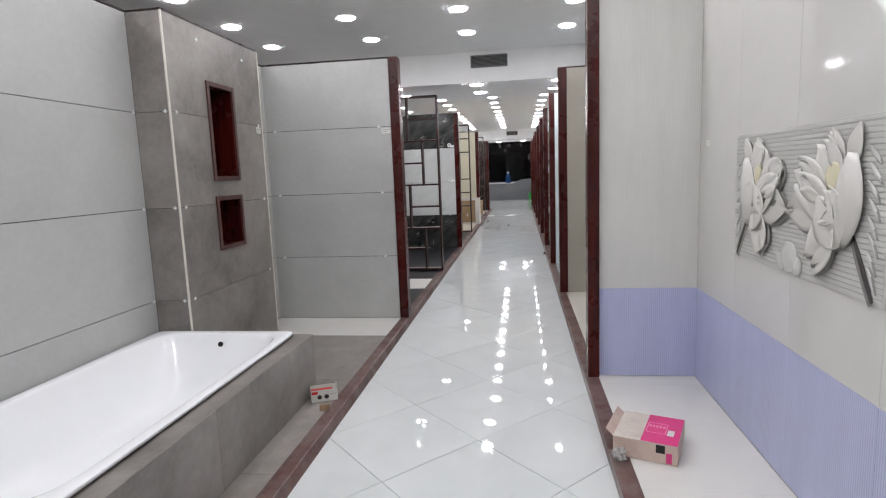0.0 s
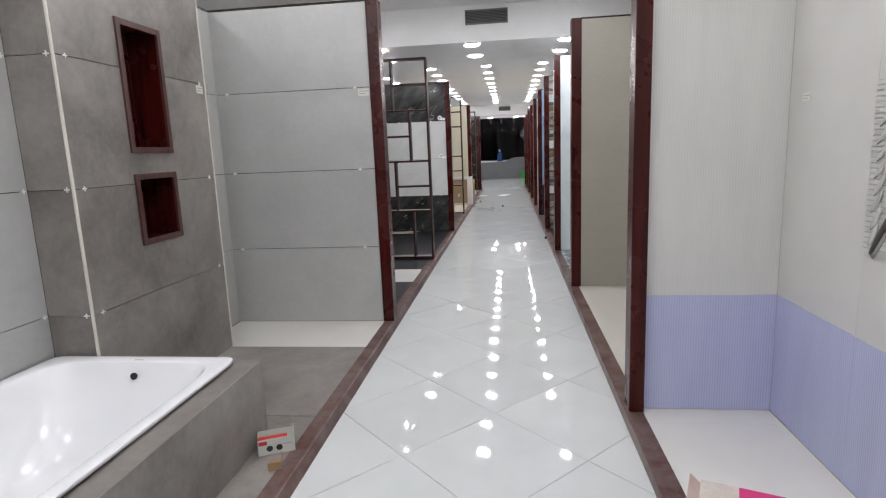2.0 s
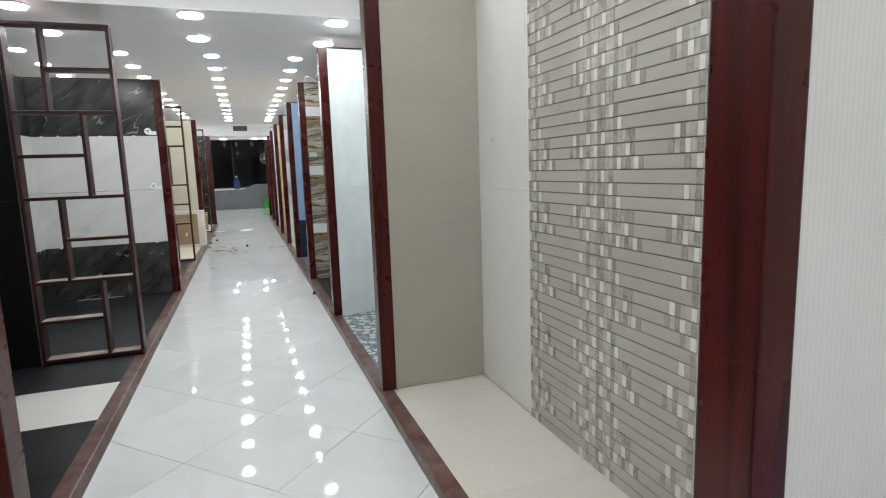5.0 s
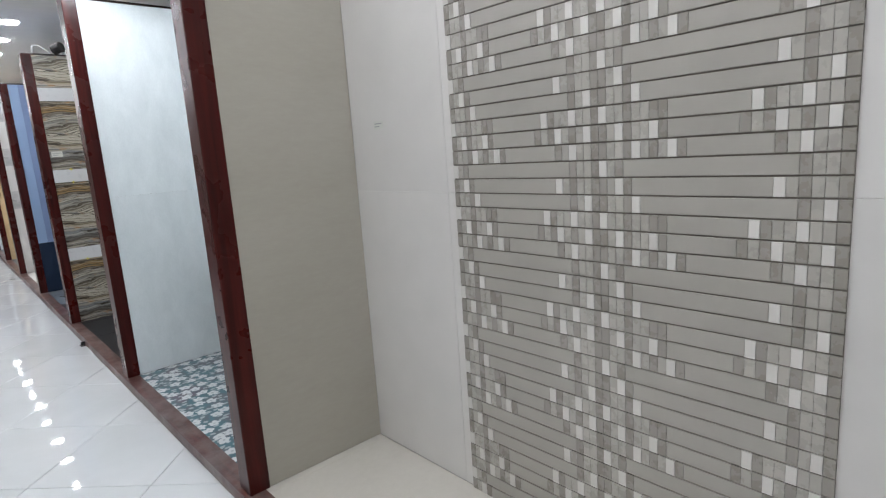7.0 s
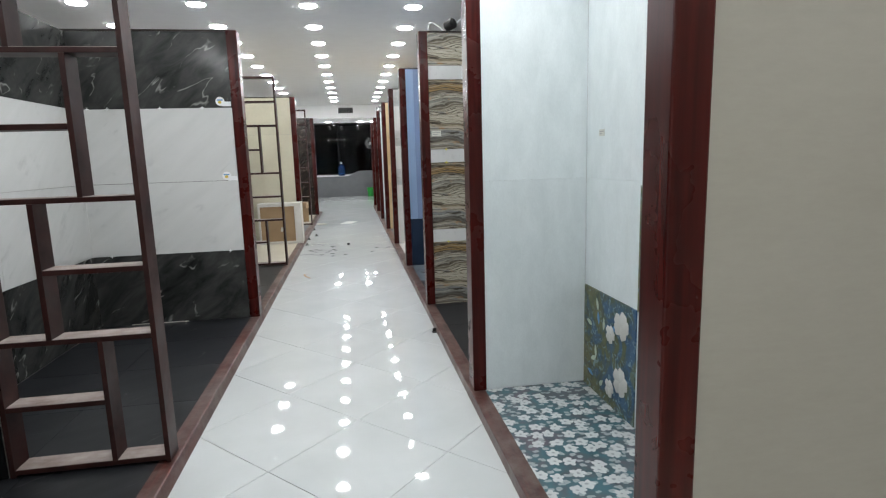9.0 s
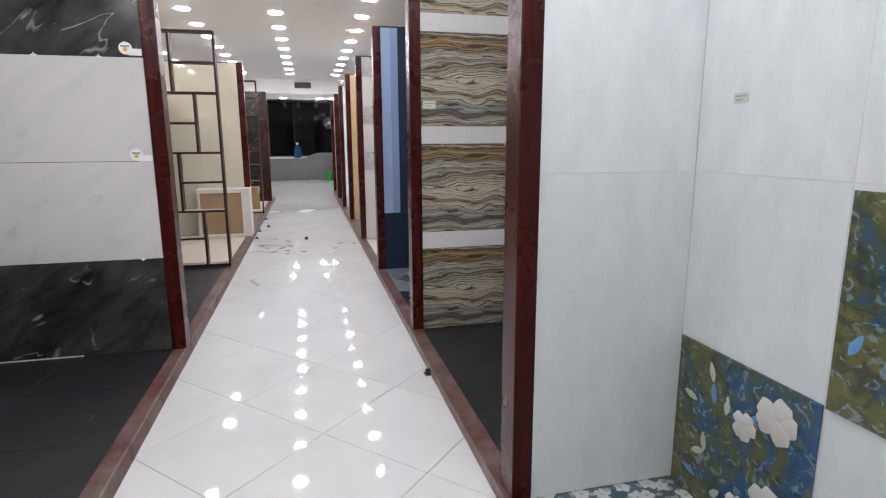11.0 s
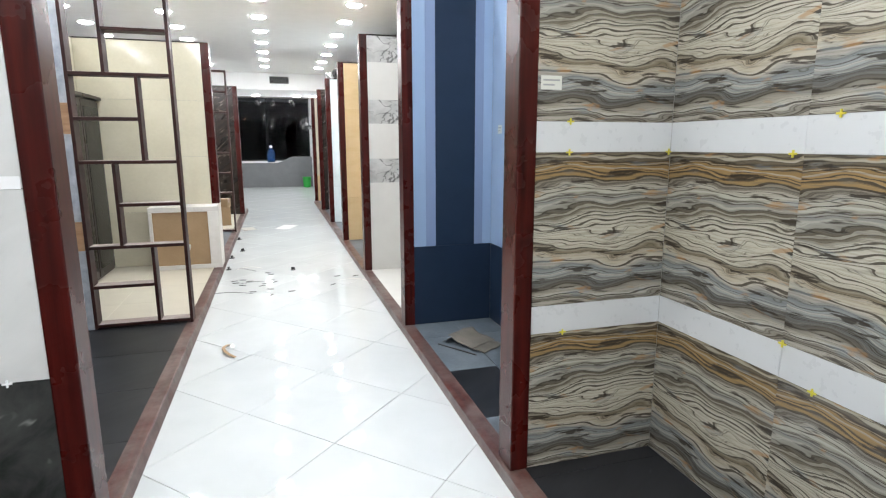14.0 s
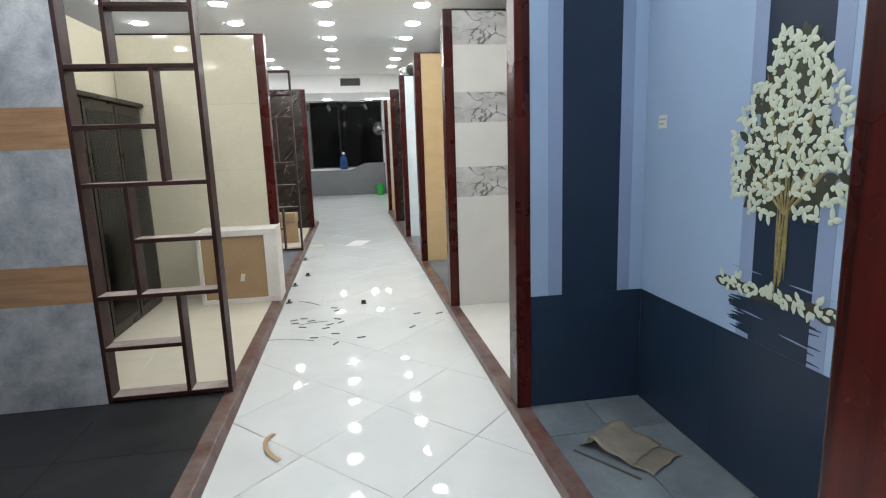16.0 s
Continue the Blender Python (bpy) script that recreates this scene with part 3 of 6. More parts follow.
def partition(number, side, y, near, label, core_material="plaster", proud=0.006, trim=0.0, deep=0.125):
    """A display wall across the bays: core, timber end post, top trim and the tiles on its near face.
    near: list of (u0, u1, v0, v1, material) in metres of the wall's own width and height."""
    if side == "right":
        x0, x1, p0, p1 = PR1 - 0.004 - trim, XBR + 0.10, PR0, PR1 - trim
    else:
        x0, x1, p0, p1 = XBL - 0.10, PL0 + 0.004, PL0, PL1
    core = structure("wall_" + number, boxed(x0, y + 0.010, BASE - 0.06, x1, y + 0.115, TOP), core_material, label)
    part("post", boxed(p0, y - proud, BASE, p1, y + deep, TOP + 0.012, 0.005), "mahogany", core, "red-brown stained timber end post")
    part("top_trim", boxed(min(x0, x1 - 0.01), y - 0.004, TOP + 0.001, x1, y + 0.119, TOP + 0.014, 0.002), "dark_door", core, "thin dark timber capping")
    for u0, u1, v0, v1, mat in near:
        lay(core, plane_near(y + 0.010), u0, u1, v0, v1, mat)
    return core


def back_wall(number, side, y0, y1, pieces, label):
    """The wall at the back of a bay with its tiles. pieces: (y0, y1, v0, v1, material)."""
    if side == "right":
        core = structure("wall_" + number, boxed(XBR + 0.010, y0, 0.0, XBR + 0.095, y1, TOP), "plaster", label)
        for a, b, v0, v1, mat in pieces:
            lay(core, plane_left(XBR + 0.010), -b, -a, v0, v1, mat)
    else:
        core = structure("wall_" + number, boxed(XBL - 0.095, y0, 0.0, XBL - 0.010, y1, TOP), "plaster", label)
        for a, b, v0, v1, mat in pieces:
            lay(core, plane_right(XBL - 0.010), a, b, v0, v1, mat)
    return core


def bay_floor(number, x0, x1, y0, y1, material, size, label, extra=(), first=0.0):
    """A raised bay floor, tiled."""
    core = structure("floor_" + number, boxed(x0, y0, -0.012, x1, y1, BASE - 0.012), "grout", label)
    y = y0
    while y < y1 - 0.02:
        x = x0
        ny = min(y + (first if first and y == y0 else size[1]), y1)
        while x < x1 - 0.02:
            nx = min(x + size[0], x1)
            if x1 - nx < 0.03:
                nx = x1
            mat = material
            for ex0, ex1, ey0, ey1, em in extra:
                if ex0 <= (x + nx) / 2 <= ex1 and ey0 <= (y + ny) / 2 <= ey1:
                    mat = em
            lay(core, plane_up(BASE - 0.012), x, nx, y, ny, mat)
            x = nx
        y = ny
    return core


def rows_of(u0, u1, mats, levels=ROWS4):
    return [(u0, u1, a, b, m) for a, b, m in zip(levels, levels[1:], mats)]


RY = {1: 3.745, 2: 6.30, 3: 8.24, 4: 10.23, 5: 12.20, 6: 14.15, 7: 16.16, 8: 18.12, 9: 20.08, 10: 22.04}
RU0, RU1 = PR1, XBR


def columns(y1, y0, width=0.606):
    """Tile columns on a back wall, counted from its far corner."""
    out, y = [], y1
    while y > y0 + 0.02:
        out.append((max(y - width, y0), y))
        y -= width
    return out


# right side, bay by bay
partition("right_1", "right", RY[1], rows_of(RU0 - 0.012, RU1, ["blue_rib", "white_rib"], [BASE, BASE + 0.585, TOP]),
          "display wall with lilac-blue ribbed tiles below and off-white ribbed tiles above", proud=0.042, trim=0.004, deep=0.075)
back_wall("back_right_1", "right", -2.4, RY[1] + 0.01,
          [(a, b, v0, v1, m) for a, b in columns(RY[1], -2.4) for v0, v1, m in ((BASE, BASE + 0.585, "blue_rib"), (BASE + 0.585, TOP, "white_gloss"))],
          "back wall with a lilac-blue ribbed dado under glossy white tiles")
bay_floor("right_1", SR1, XBR, -2.4, RY[1] + 0.01, "white_matte", (0.60, 0.60), "white tiled floor of a display bay")

partition("right_2", "right", RY[2], rows_of(RU0, RU1, ["beige"], [BASE, TOP]), "display wall faced with plain beige tiles", trim=-0.012, deep=0.10)
back_wall("back_right_2", "right", RY[1] + 0.125, RY[2] + 0.01,
          [(a, b, v0, v1, "white_matte") for a, b in columns(RY[2], RY[1] + 0.125) for v0, v1 in ((BASE, BASE + 1.21), (BASE + 1.21, TOP))],
          "back wall of matt white tiles")
bay_floor("right_2", SR1, XBR, RY[1] + 0.115, RY[2] + 0.01, "beige_floor", (0.60, 1.20), "beige tiled floor of a display bay")

partition("right_3", "right", RY[3], rows_of(RU0, RU1, ["pale_blue"] * 2, [BASE, BASE + 1.21, TOP]), "display wall faced with mottled pale blue tiles")
back_wall("back_right_3", "right", RY[2] + 0.125, RY[3] + 0.01,
          [(a, b, v0, v1, "pale_blue") for a, b in columns(RY[3], RY[2] + 0.125) for v0, v1 in ((BASE, BASE + 1.21), (BASE + 1.21, TOP))],
          "back wall of mottled pale blue tiles")
bay_floor("right_3", SR1, XBR, RY[2] + 0.115, RY[3] + 0.01, "flowered", (0.30, 0.30), "floor tiles printed with pale flowers on teal")

onyx_rows = [BASE, 0.645, 0.76, 1.365, 1.48, 2.085, 2.20, TOP]
onyx_mats = ["onyx", "white_strip"] * 3 + ["onyx"]
partition("right_4", "right", RY[4], rows_of(RU0, RU1, onyx_mats, onyx_rows), "display wall of brown and cream banded onyx tiles with white strips")
back_wall("back_right_4", "right", RY[3] + 0.125, RY[4] + 0.01,
          [(a, b, v0, v1, m) for a, b in columns(RY[4], RY[3] + 0.125) for v0, v1, m in zip(onyx_rows, onyx_rows[1:], onyx_mats)],
          "back wall of brown and cream banded onyx tiles with white strips")
bay_floor("right_4", SR1, XBR, RY[3] + 0.115, RY[4] + 0.01, "black_floor", (0.60, 0.60), "black tiled floor of a display bay")

BLUE = BASE + 0.595
blue_cols = [(RU0, 0.572, "sky_blue"), (0.572, 0.645, "mid_blue"), (0.645, 0.945, "navy"), (0.945, 1.01, "mid_blue"), (1.01, RU1, "sky_blue")]
levels5 = [BLUE, TOP]
partition("right_5", "right", RY[5], [(RU0, RU1, BASE, BLUE, "navy")] + [(a, b, v0, v1, m) for a, b, m in blue_cols for v0, v1 in zip(levels5, levels5[1:])],
          "display wall of sky-blue tiles with a navy stripe and a navy dado")
blue_back = [(11.47, RY[5], "sky_blue"), (11.40, 11.47, "mid_blue"), (11.12, 11.40, "navy"), (11.05, 11.12, "mid_blue"), (RY[4] + 0.125, 11.05, "sky_blue")]
back_wall("back_right_5", "right", RY[4] + 0.125, RY[5] + 0.01,
          [(a, b, BASE, BLUE, "navy") for a, b in columns(RY[5], RY[4] + 0.125)] + [(a, b, v0, v1, m) for a, b, m in blue_back for v0, v1 in zip(levels5, levels5[1:])],
          "back wall of sky-blue tiles with a navy stripe over a navy dado")
bay_floor("right_5", SR1, XBR, RY[4] + 0.115, RY[5] + 0.01, "slate", (0.30, 0.60), "slate-grey tiled floor of a display bay",
          [(0.4, 0.8, 10.8, 11.3, "black_floor")], 10.69 - RY[4] - 0.115)

lily_rows = [BASE, 1.0, 1.25, 1.61, 1.85, 2.22, TOP]
lily_mats = ["white_matte", "sketch"] * 3
partition("right_6", "right", RY[6], rows_of(RU0, RU1, lily_mats, lily_rows), "display wall of white tiles with grey lily border tiles")
back_wall("back_right_6", "right", RY[5] + 0.125, RY[6] + 0.01,
          [(a, b, v0, v1, m) for a, b in columns(RY[6], RY[5] + 0.125) for v0, v1, m in zip(lily_rows, lily_rows[1:], lily_mats)],
          "back wall of white tiles with grey lily border tiles")
bay_floor("right_6", SR1, XBR, RY[5] + 0.115, RY[6] + 0.01, "white_matte", (0.60, 0.60), "white tiled floor of a display bay")

for k, mats, fl, words in ((7, ["tan"] * 4, "slate", "tan wood-look"), (8, ["pale_blue"] * 4, "slate", "pale blue-white"), (9, ["dark_print"] * 4, "slate", "dark brown marbled"),
                           (10, ["tan"] + ["cream"] * 3, "slate", "cream and tan")):
    partition("right_%d" % k, "right", RY[k], rows_of(RU0, RU1, mats), "display wall faced with %s tiles" % words)
    back_wall("back_right_%d" % k, "right", RY[k - 1] + 0.125, RY[k] + 0.01, [(a, b, v0, v1, m) for a, b in columns(RY[k], RY[k - 1] + 0.125) for v0, v1, m in zip(ROWS4, ROWS4[1:], mats)],
              "back wall of %s tiles" % words)
    bay_floor("right_%d" % k, SR1, XBR, RY[k - 1] + 0.115, RY[k] + 0.01, fl, (0.60, 0.60), "dark tiled floor of a display bay")

# left side
LY = {1: 5.22, "A": 7.79, 2: 10.24, "B": 12.76, 3: 15.10, "C": 17.45, 4: 19.85}
LU0, LU1 = XBL, PL0
L1core = partition("left_1", "left", LY[1], rows_of(LU0, LU1, ["grey_cement"] * 4), "display wall of large grey cement-look tiles", "joint_dark")
L2core = partition("left_2", "left", LY[2], rows_of(LU0, LU1, ["black_marble", "white_marble", "white_marble", "black_marble"]),
          "display wall of white marble tiles between black marble bands", "joint_dark")
partition("left_3", "left", LY[3], rows_of(LU0, LU1, ["cream"] * 4), "display wall of glossy cream tiles")
partition("left_4", "left", LY[4], rows_of(LU0, LU1, ["dark_print"] * 4), "display wall of dark brown marbled tiles")


part("corner_bead", boxed(XBL - 0.004, LY[1] - 0.0035, BASE, XBL + 0.0035, LY[1] + 0.004, TOP), "grey_cement", L1core, "grey sealant in the corner")
part("corner_bead", boxed(XBL - 0.004, LY[2] - 0.0035, BASE + ROW, XBL + 0.0035, LY[2] + 0.004, BASE + 3 * ROW), "white_marble", L2core, "white sealant in the corner")


part("sealant_line", boxed(-2.16, LY[2] - 0.005, BASE, -1.70, LY[2] + 0.001, BASE + 0.007, 0.001), "white_trim", L2core, "smeared white sealant along the floor")


def back_cols(y0, y1, mats, width=1.212):
    out, y = [], y1
    while y > y0 + 0.02:
        out += [(max(y - width, y0), y, a, b, m) for a, b, m in zip(ROWS4, ROWS4[1:], mats)]
        y -= width
    return out


back_wall("back_left_2", "left", LY[1] + 0.125, LY["A"] + 0.01, back_cols(LY[1] + 0.125, LY["A"], ["black_marble"] * 4), "back wall of black marble tiles")
back_wall("back_left_3", "left", LY["A"] + 0.125, LY[2] + 0.01, back_cols(LY["A"] + 0.125, LY[2], ["black_marble", "white_marble", "white_marble", "black_marble"]),
          "back wall of white marble tiles between black marble bands")
back_wall("back_left_4", "left", LY[2] + 0.125, LY["B"] + 0.01, back_cols(LY[2] + 0.125, LY["B"], ["blue_stone"] * 4), "back wall of blue-grey stone tiles")
back_wall("back_left_5", "left", LY["B"] + 0.125, LY[3] + 0.01, back_cols(LY["B"] + 0.125, LY[3], ["cream"] * 4), "back wall of glossy cream tiles")
back_wall("back_left_6", "left", LY[3] + 0.125, LY["C"] + 0.01, back_cols(LY[3] + 0.125, LY["C"], ["cream"] * 4), "back wall of glossy cream tiles")
back_wall("back_left_7", "left", LY["C"] + 0.125, LY[4] + 0.01, back_cols(LY["C"] + 0.125, LY[4], ["dark_print"] * 4), "back wall of dark marbled tiles")
bay_floor("left_2", XBL, SL0, LY[1] + 0.115, LY["A"] + 0.10, "black_floor", (0.655, 0.62), "black tiled floor with a white inset", [(-2.1, -1.1, 6.6, 7.3, "white_matte")])
bay_floor("left_3", XBL, SL0, LY["A"] + 0.10, LY[2] + 0.01, "black_floor", (0.60, 0.60), "polished black tiled floor of a display bay")
bay_floor("left_4", XBL, SL0, LY[2] + 0.115, LY["B"] + 0.10, "black_floor", (0.60, 0.60), "dark tiled floor of a display bay")
bay_floor("left_5", XBL, SL0, LY["B"] + 0.10, LY[3] + 0.01, "cream_floor", (0.60, 0.60), "cream tiled floor of a display bay")
bay_floor("left_6", XBL, SL0, LY[3] + 0.115, LY["C"] + 0.10, "slate", (0.60, 0.60), "dark tiled floor of a display bay")
bay_floor("left_7", XBL, SL0, LY["C"] + 0.10, LY[4] + 0.01, "cream_floor", (0.60, 0.60), "cream tiled floor of a display bay")


def half_partition(number, y, pieces, label):
    """A wall that stops short of the corridor, where an open shelf takes over."""
    x1 = -1.80
    core = structure("wall_" + number, boxed(XBL - 0.1, y + 0.010, 0.0, x1, y + 0.115, TOP), "plaster", label)
    part("top_trim", boxed(XBL - 0.1, y - 0.004, TOP + 0.001, x1, y + 0.119, TOP + 0.014, 0.002), "dark_door", core, "thin dark timber capping")
    for v0, v1, m in pieces:
        lay(core, plane_near(y + 0.010), XBL, x1, v0, v1, m)
    return core


half_partition("left_shelf_1", LY["A"], [(a, b, "matt_black") for a, b in zip(ROWS4, ROWS4[1:])], "short display wall of black tiles beside an open shelf")
half_partition("left_shelf_2", LY["B"], [(BASE, 0.65, "blue_stone"), (0.65, 0.86, "oak_print"), (0.86, 1.47, "blue_stone"), (1.47, 1.68, "oak_print"), (1.68, TOP, "blue_stone")],
               "short display wall of blue-grey stone tiles with wood-look bands")
half_partition("left_shelf_3", LY["C"], [(a, b, "dark_print") for a, b in zip(ROWS4, ROWS4[1:])], "short display wall of dark marbled tiles")


# ---- things ----
def shelf_divider(y):
    """The open room divider: a tall frame of thin boards in a staggered pattern."""
    x0, x1, z0, z1, d, t = -1.79, -1.122, BASE, TOP + 0.01, 0.115, 0.022
    root = thing("shelf_divider", (x1, y, z0), "tall open room divider of dark-stained boards in a staggered grid, dusty", "shelf", "open shelf dividers")
    m = Matrix.Translation((-x1, -y, -z0))

    def board(name, *a):
        bm = boxed(*a, 0.002)
        bmesh.ops.transform(bm, matrix=m, verts=bm.verts)
        return part(name, bm, "shelf_wood", root)

    def dusty(a0, b0, a1, b1, z, owner):
        bm = boxed(a0, b0, z + 0.0004, a1, b1, z + 0.0022)
        bmesh.ops.transform(bm, matrix=m, verts=bm.verts)
        part("dust_layer", bm, "shelf_dust", owner, "pale dust on the board")

    board("upright", x0, y, z0, x0 + t, y + d, z1)
    board("upright", x1 - t, y, z0, x1, y + d, z1)
    lv = [z0 + 0.012, z0 + 0.594, z0 + 1.203, z0 + 1.806, z1 - t]
    for z in lv:
        b = board("shelf", x0 + t, y + 0.001, z, x1 - t, y + d - 0.001, z + t)
        if z < 2.3:
            dusty(x0 + t + 0.003, y + 0.004, x1 - t - 0.003, y + d - 0.004, z + t, b)
    xa, xb = x0 + 0.235, x1 - 0.235
    for i, (xv, left) in enumerate(((xb, True), (xa, False), (xb, True), (xa, False))):
        board("divider", xv - t / 2, y + 0.001, lv[i] + t, xv + t / 2, y + d - 0.001, lv[i + 1])
        zm = (lv[i] + t + lv[i + 1]) / 2
        s0, s1 = (x0 + t, xv - t / 2) if left else (xv + t / 2, x1 - t)
        b = board("shelf", s0, y + 0.001, zm - t / 2, s1, y + d - 0.001, zm + t / 2)
        if zm < 1.7:
            dusty(s0 + 0.003, y + 0.004, s1 - 0.003, y + d - 0.004, zm + t / 2, b)
    return root


first_shelf = shelf_divider(LY["A"])
copy_thing(first_shelf, pose(-1.132, LY["B"], BASE))
copy_thing(first_shelf, pose(-1.112, LY["C"], BASE))

# bath bay
XB1 = -2.40
bath_floor = structure("floor_left_1", boxed(XB1, -2.4, -0.012, SL0, LY[1] + 0.01, BASE - 0.012), "grout", "grey tiled floor of the bath bay with a white end strip")
for y0 in np.arange(-2.4, 4.0, 1.2):
    lay(bath_floor, plane_up(BASE - 0.012), XB1, SL0, float(y0), float(min(y0 + 1.2, 4.63)), "taupe_cement")
lay(bath_floor, plane_up(BASE - 0.012), XB1, SL0, 4.63, LY[1] + 0.01, "white_matte")
wb = structure("wall_back_left_1", boxed(XB1 - 0.095, -2.4, 0.0, XB1 - 0.010, LY[1] + 0.01, TOP), "joint_dark", "back wall of large grey cement-look tiles with dark joints")
for a, b in ((-2.4, -0.15), (-0.15, 1.05), (1.05, 3.385), (4.64, LY[1])):
    for v0, v1 in zip(ROWS4, ROWS4[1:]):
        lay(wb, plane_right(XB1 - 0.010), a, b, v0, v1, "grey_cement")
part("top_trim", boxed(XB1 - 0.1, -2.4, TOP + 0.001, XB1 + 0.004, LY[1] - 0.01, TOP + 0.014, 0.002), "dark_door", wb, "thin dark timber capping")

# pilaster with two timber niches
PX, PY0, PY1 = -2.165, 3.385, 4.64
NICHES = ((3.822, 4.182, 1.437, 2.118), (3.822, 4.182, 0.938, 1.315))


def around(u0, u1, v0, v1):
    """Splits a rectangle round the niches."""
    out, cuts = [], [(max(a, u0), min(b, u1), max(c, v0), min(d, v1)) for a, b, c, d in NICHES if c < v1 and d > v0]
    if not cuts:
        return [(u0, u1, v0, v1)]
    a, b = cuts[0][0], cuts[0][1]
    out += [(u0, a, v0, v1), (b, u1, v0, v1)]
    v = v0
    for _, _, c, d in sorted(cuts, key=lambda q: q[2]):
        if c > v + 1e-4:
            out.append((a, b, v, c))
        v = d
    if v < v1 - 1e-4:
        out.append((a, b, v, v1))
    return out


pil = bmesh.new()
for a, b, c, d in around(PY0 + 0.012, PY1 - 0.012, BASE, TOP):
    box(pil, PX - 0.03, a, c, PX - 0.011, b, d)
box(pil, XB1, PY0 + 0.012, BASE, PX - 0.03, PY0 + 0.03, TOP)
box(pil, XB1, PY1 - 0.03, BASE, PX - 0.03, PY1 - 0.012, TOP)
pilaster = structure("wall_pilaster", pil, "joint_dark", "pilaster clad in dark taupe cement tiles with two niches")
for v0, v1 in zip(ROWS4, ROWS4[1:]):
    bm = bmesh.new()
    for a, b, c, d in around(PY0 + 0.004, PY1 - 0.004, v0 + 0.002, v1 - 0.002):
        box(bm, PX - 0.011, a, c, PX, b, d)
    part("tile", bm, "taupe_cement", pilaster)
    for yy, sgn in ((PY0, 1), (PY1, -1)):
        part("tile", boxed(XB1, min(yy, yy + sgn * 0.011), v0 + 0.002, PX - 0.006, max(yy, yy + sgn * 0.011), v1 - 0.002), "taupe_cement", pilaster)
part("top_trim", boxed(XB1, PY0, TOP + 0.001, PX, PY1, TOP + 0.014, 0.002), "dark_door", pilaster, "thin dark timber capping")
for yy in (PY0, PY1):
    part("corner_bead", boxed(PX - 0.006, yy - 0.006, BASE, PX + 0.005, yy + 0.006, TOP, 0.002), "white_trim", pilaster, "chipped pale corner bead")


def niche(y0, y1, z0, z1):
    root = thing("wall_niche", (PX, (y0 + y1) / 2, z0), "recessed wall niche lined in red-brown stained wood", "niche", "niches in the pilaster")
    m = Matrix.Translation((-PX, -(y0 + y1) / 2, -z0))

    def bit(name, mat, *a):
        bm = boxed(*a)
        bmesh.ops.transform(bm, matrix=m, verts=bm.verts)
        return part(name, bm, mat, root)

    w, f, deep = 0.026, 0.012, 0.20
    for a in ((y0 - 0.006, y0 + w, z0 - 0.006, z1 + 0.006), (y1 - w, y1 + 0.006, z0 - 0.006, z1 + 0.006)):
        bit("frame_rail", "niche_frame", PX - 0.004, a[0], a[2], PX + f, a[1], a[3], 0.002)
    for a in ((z0 - 0.006, z0 + w), (z1 - w, z1 + 0.006)):
        bit("frame_rail", "niche_frame", PX - 0.004, y0 + w, a[0], PX + f - 0.001, y1 - w, a[1], 0.002)
    bit("back_board", "mahogany", PX - deep, y0, z0, PX - deep + 0.012, y1, z1)
    bit("side_board", "mahogany", PX - deep + 0.012, y0, z0, PX - 0.005, y0 + 0.014, z1)
    bit("side_board", "mahogany", PX - deep + 0.012, y1 - 0.014, z0, PX - 0.005, y1, z1)
    bit("bottom_board", "mahogany", PX - deep + 0.012, y0 + 0.014, z0, PX - 0.005, y1 - 0.014, z0 + 0.014)
    bit("top_board", "mahogany", PX - deep + 0.012, y0 + 0.014, z1 - 0.014, PX - 0.005, y1 - 0.014, z1)


for n in NICHES:
    niche(*n)

# tub surround and bathtub
SX, SY, SZ = -1.345, 3.395, 0.44
TX0, TX1, TY0, TY1 = -2.385, -1.445, 1.42, 3.372
sur = bmesh.new()
box(sur, SX - 0.10, 1.10, BASE, SX - 0.010, SY - 0.010, SZ - 0.010)
box(sur, XB1, SY - 0.06, BASE, SX - 0.10, SY - 0.010, SZ - 0.010)
box(sur, XB1, 1.10, BASE, SX - 0.10, 1.42, SZ - 0.010)
surround = structure("bath_surround", sur, "grout", "bath surround clad in dark taupe cement tiles")
for a, b in ((1.10, 2.25), (2.25, SY)):
    part("tile", boxed(SX - 0.010, a + 0.001, BASE, SX, b - 0.001, SZ, 0.0015), "taupe_cement", surround)
part("tile", boxed(XB1, SY - 0.010, BASE, SX - 0.011, SY, SZ - 0.011, 0.0015), "taupe_cement", surround)
part("tile", boxed(TX1 - 0.03, 1.10, SZ - 0.010, SX - 0.0105, SY, SZ - 0.0005, 0.0015), "taupe_cement", surround)
part("tile", boxed(XB1, 1.10, SZ - 0.010, TX1 - 0.031, 1.42, SZ - 0.0005, 0.0015), "taupe_cement", surround)


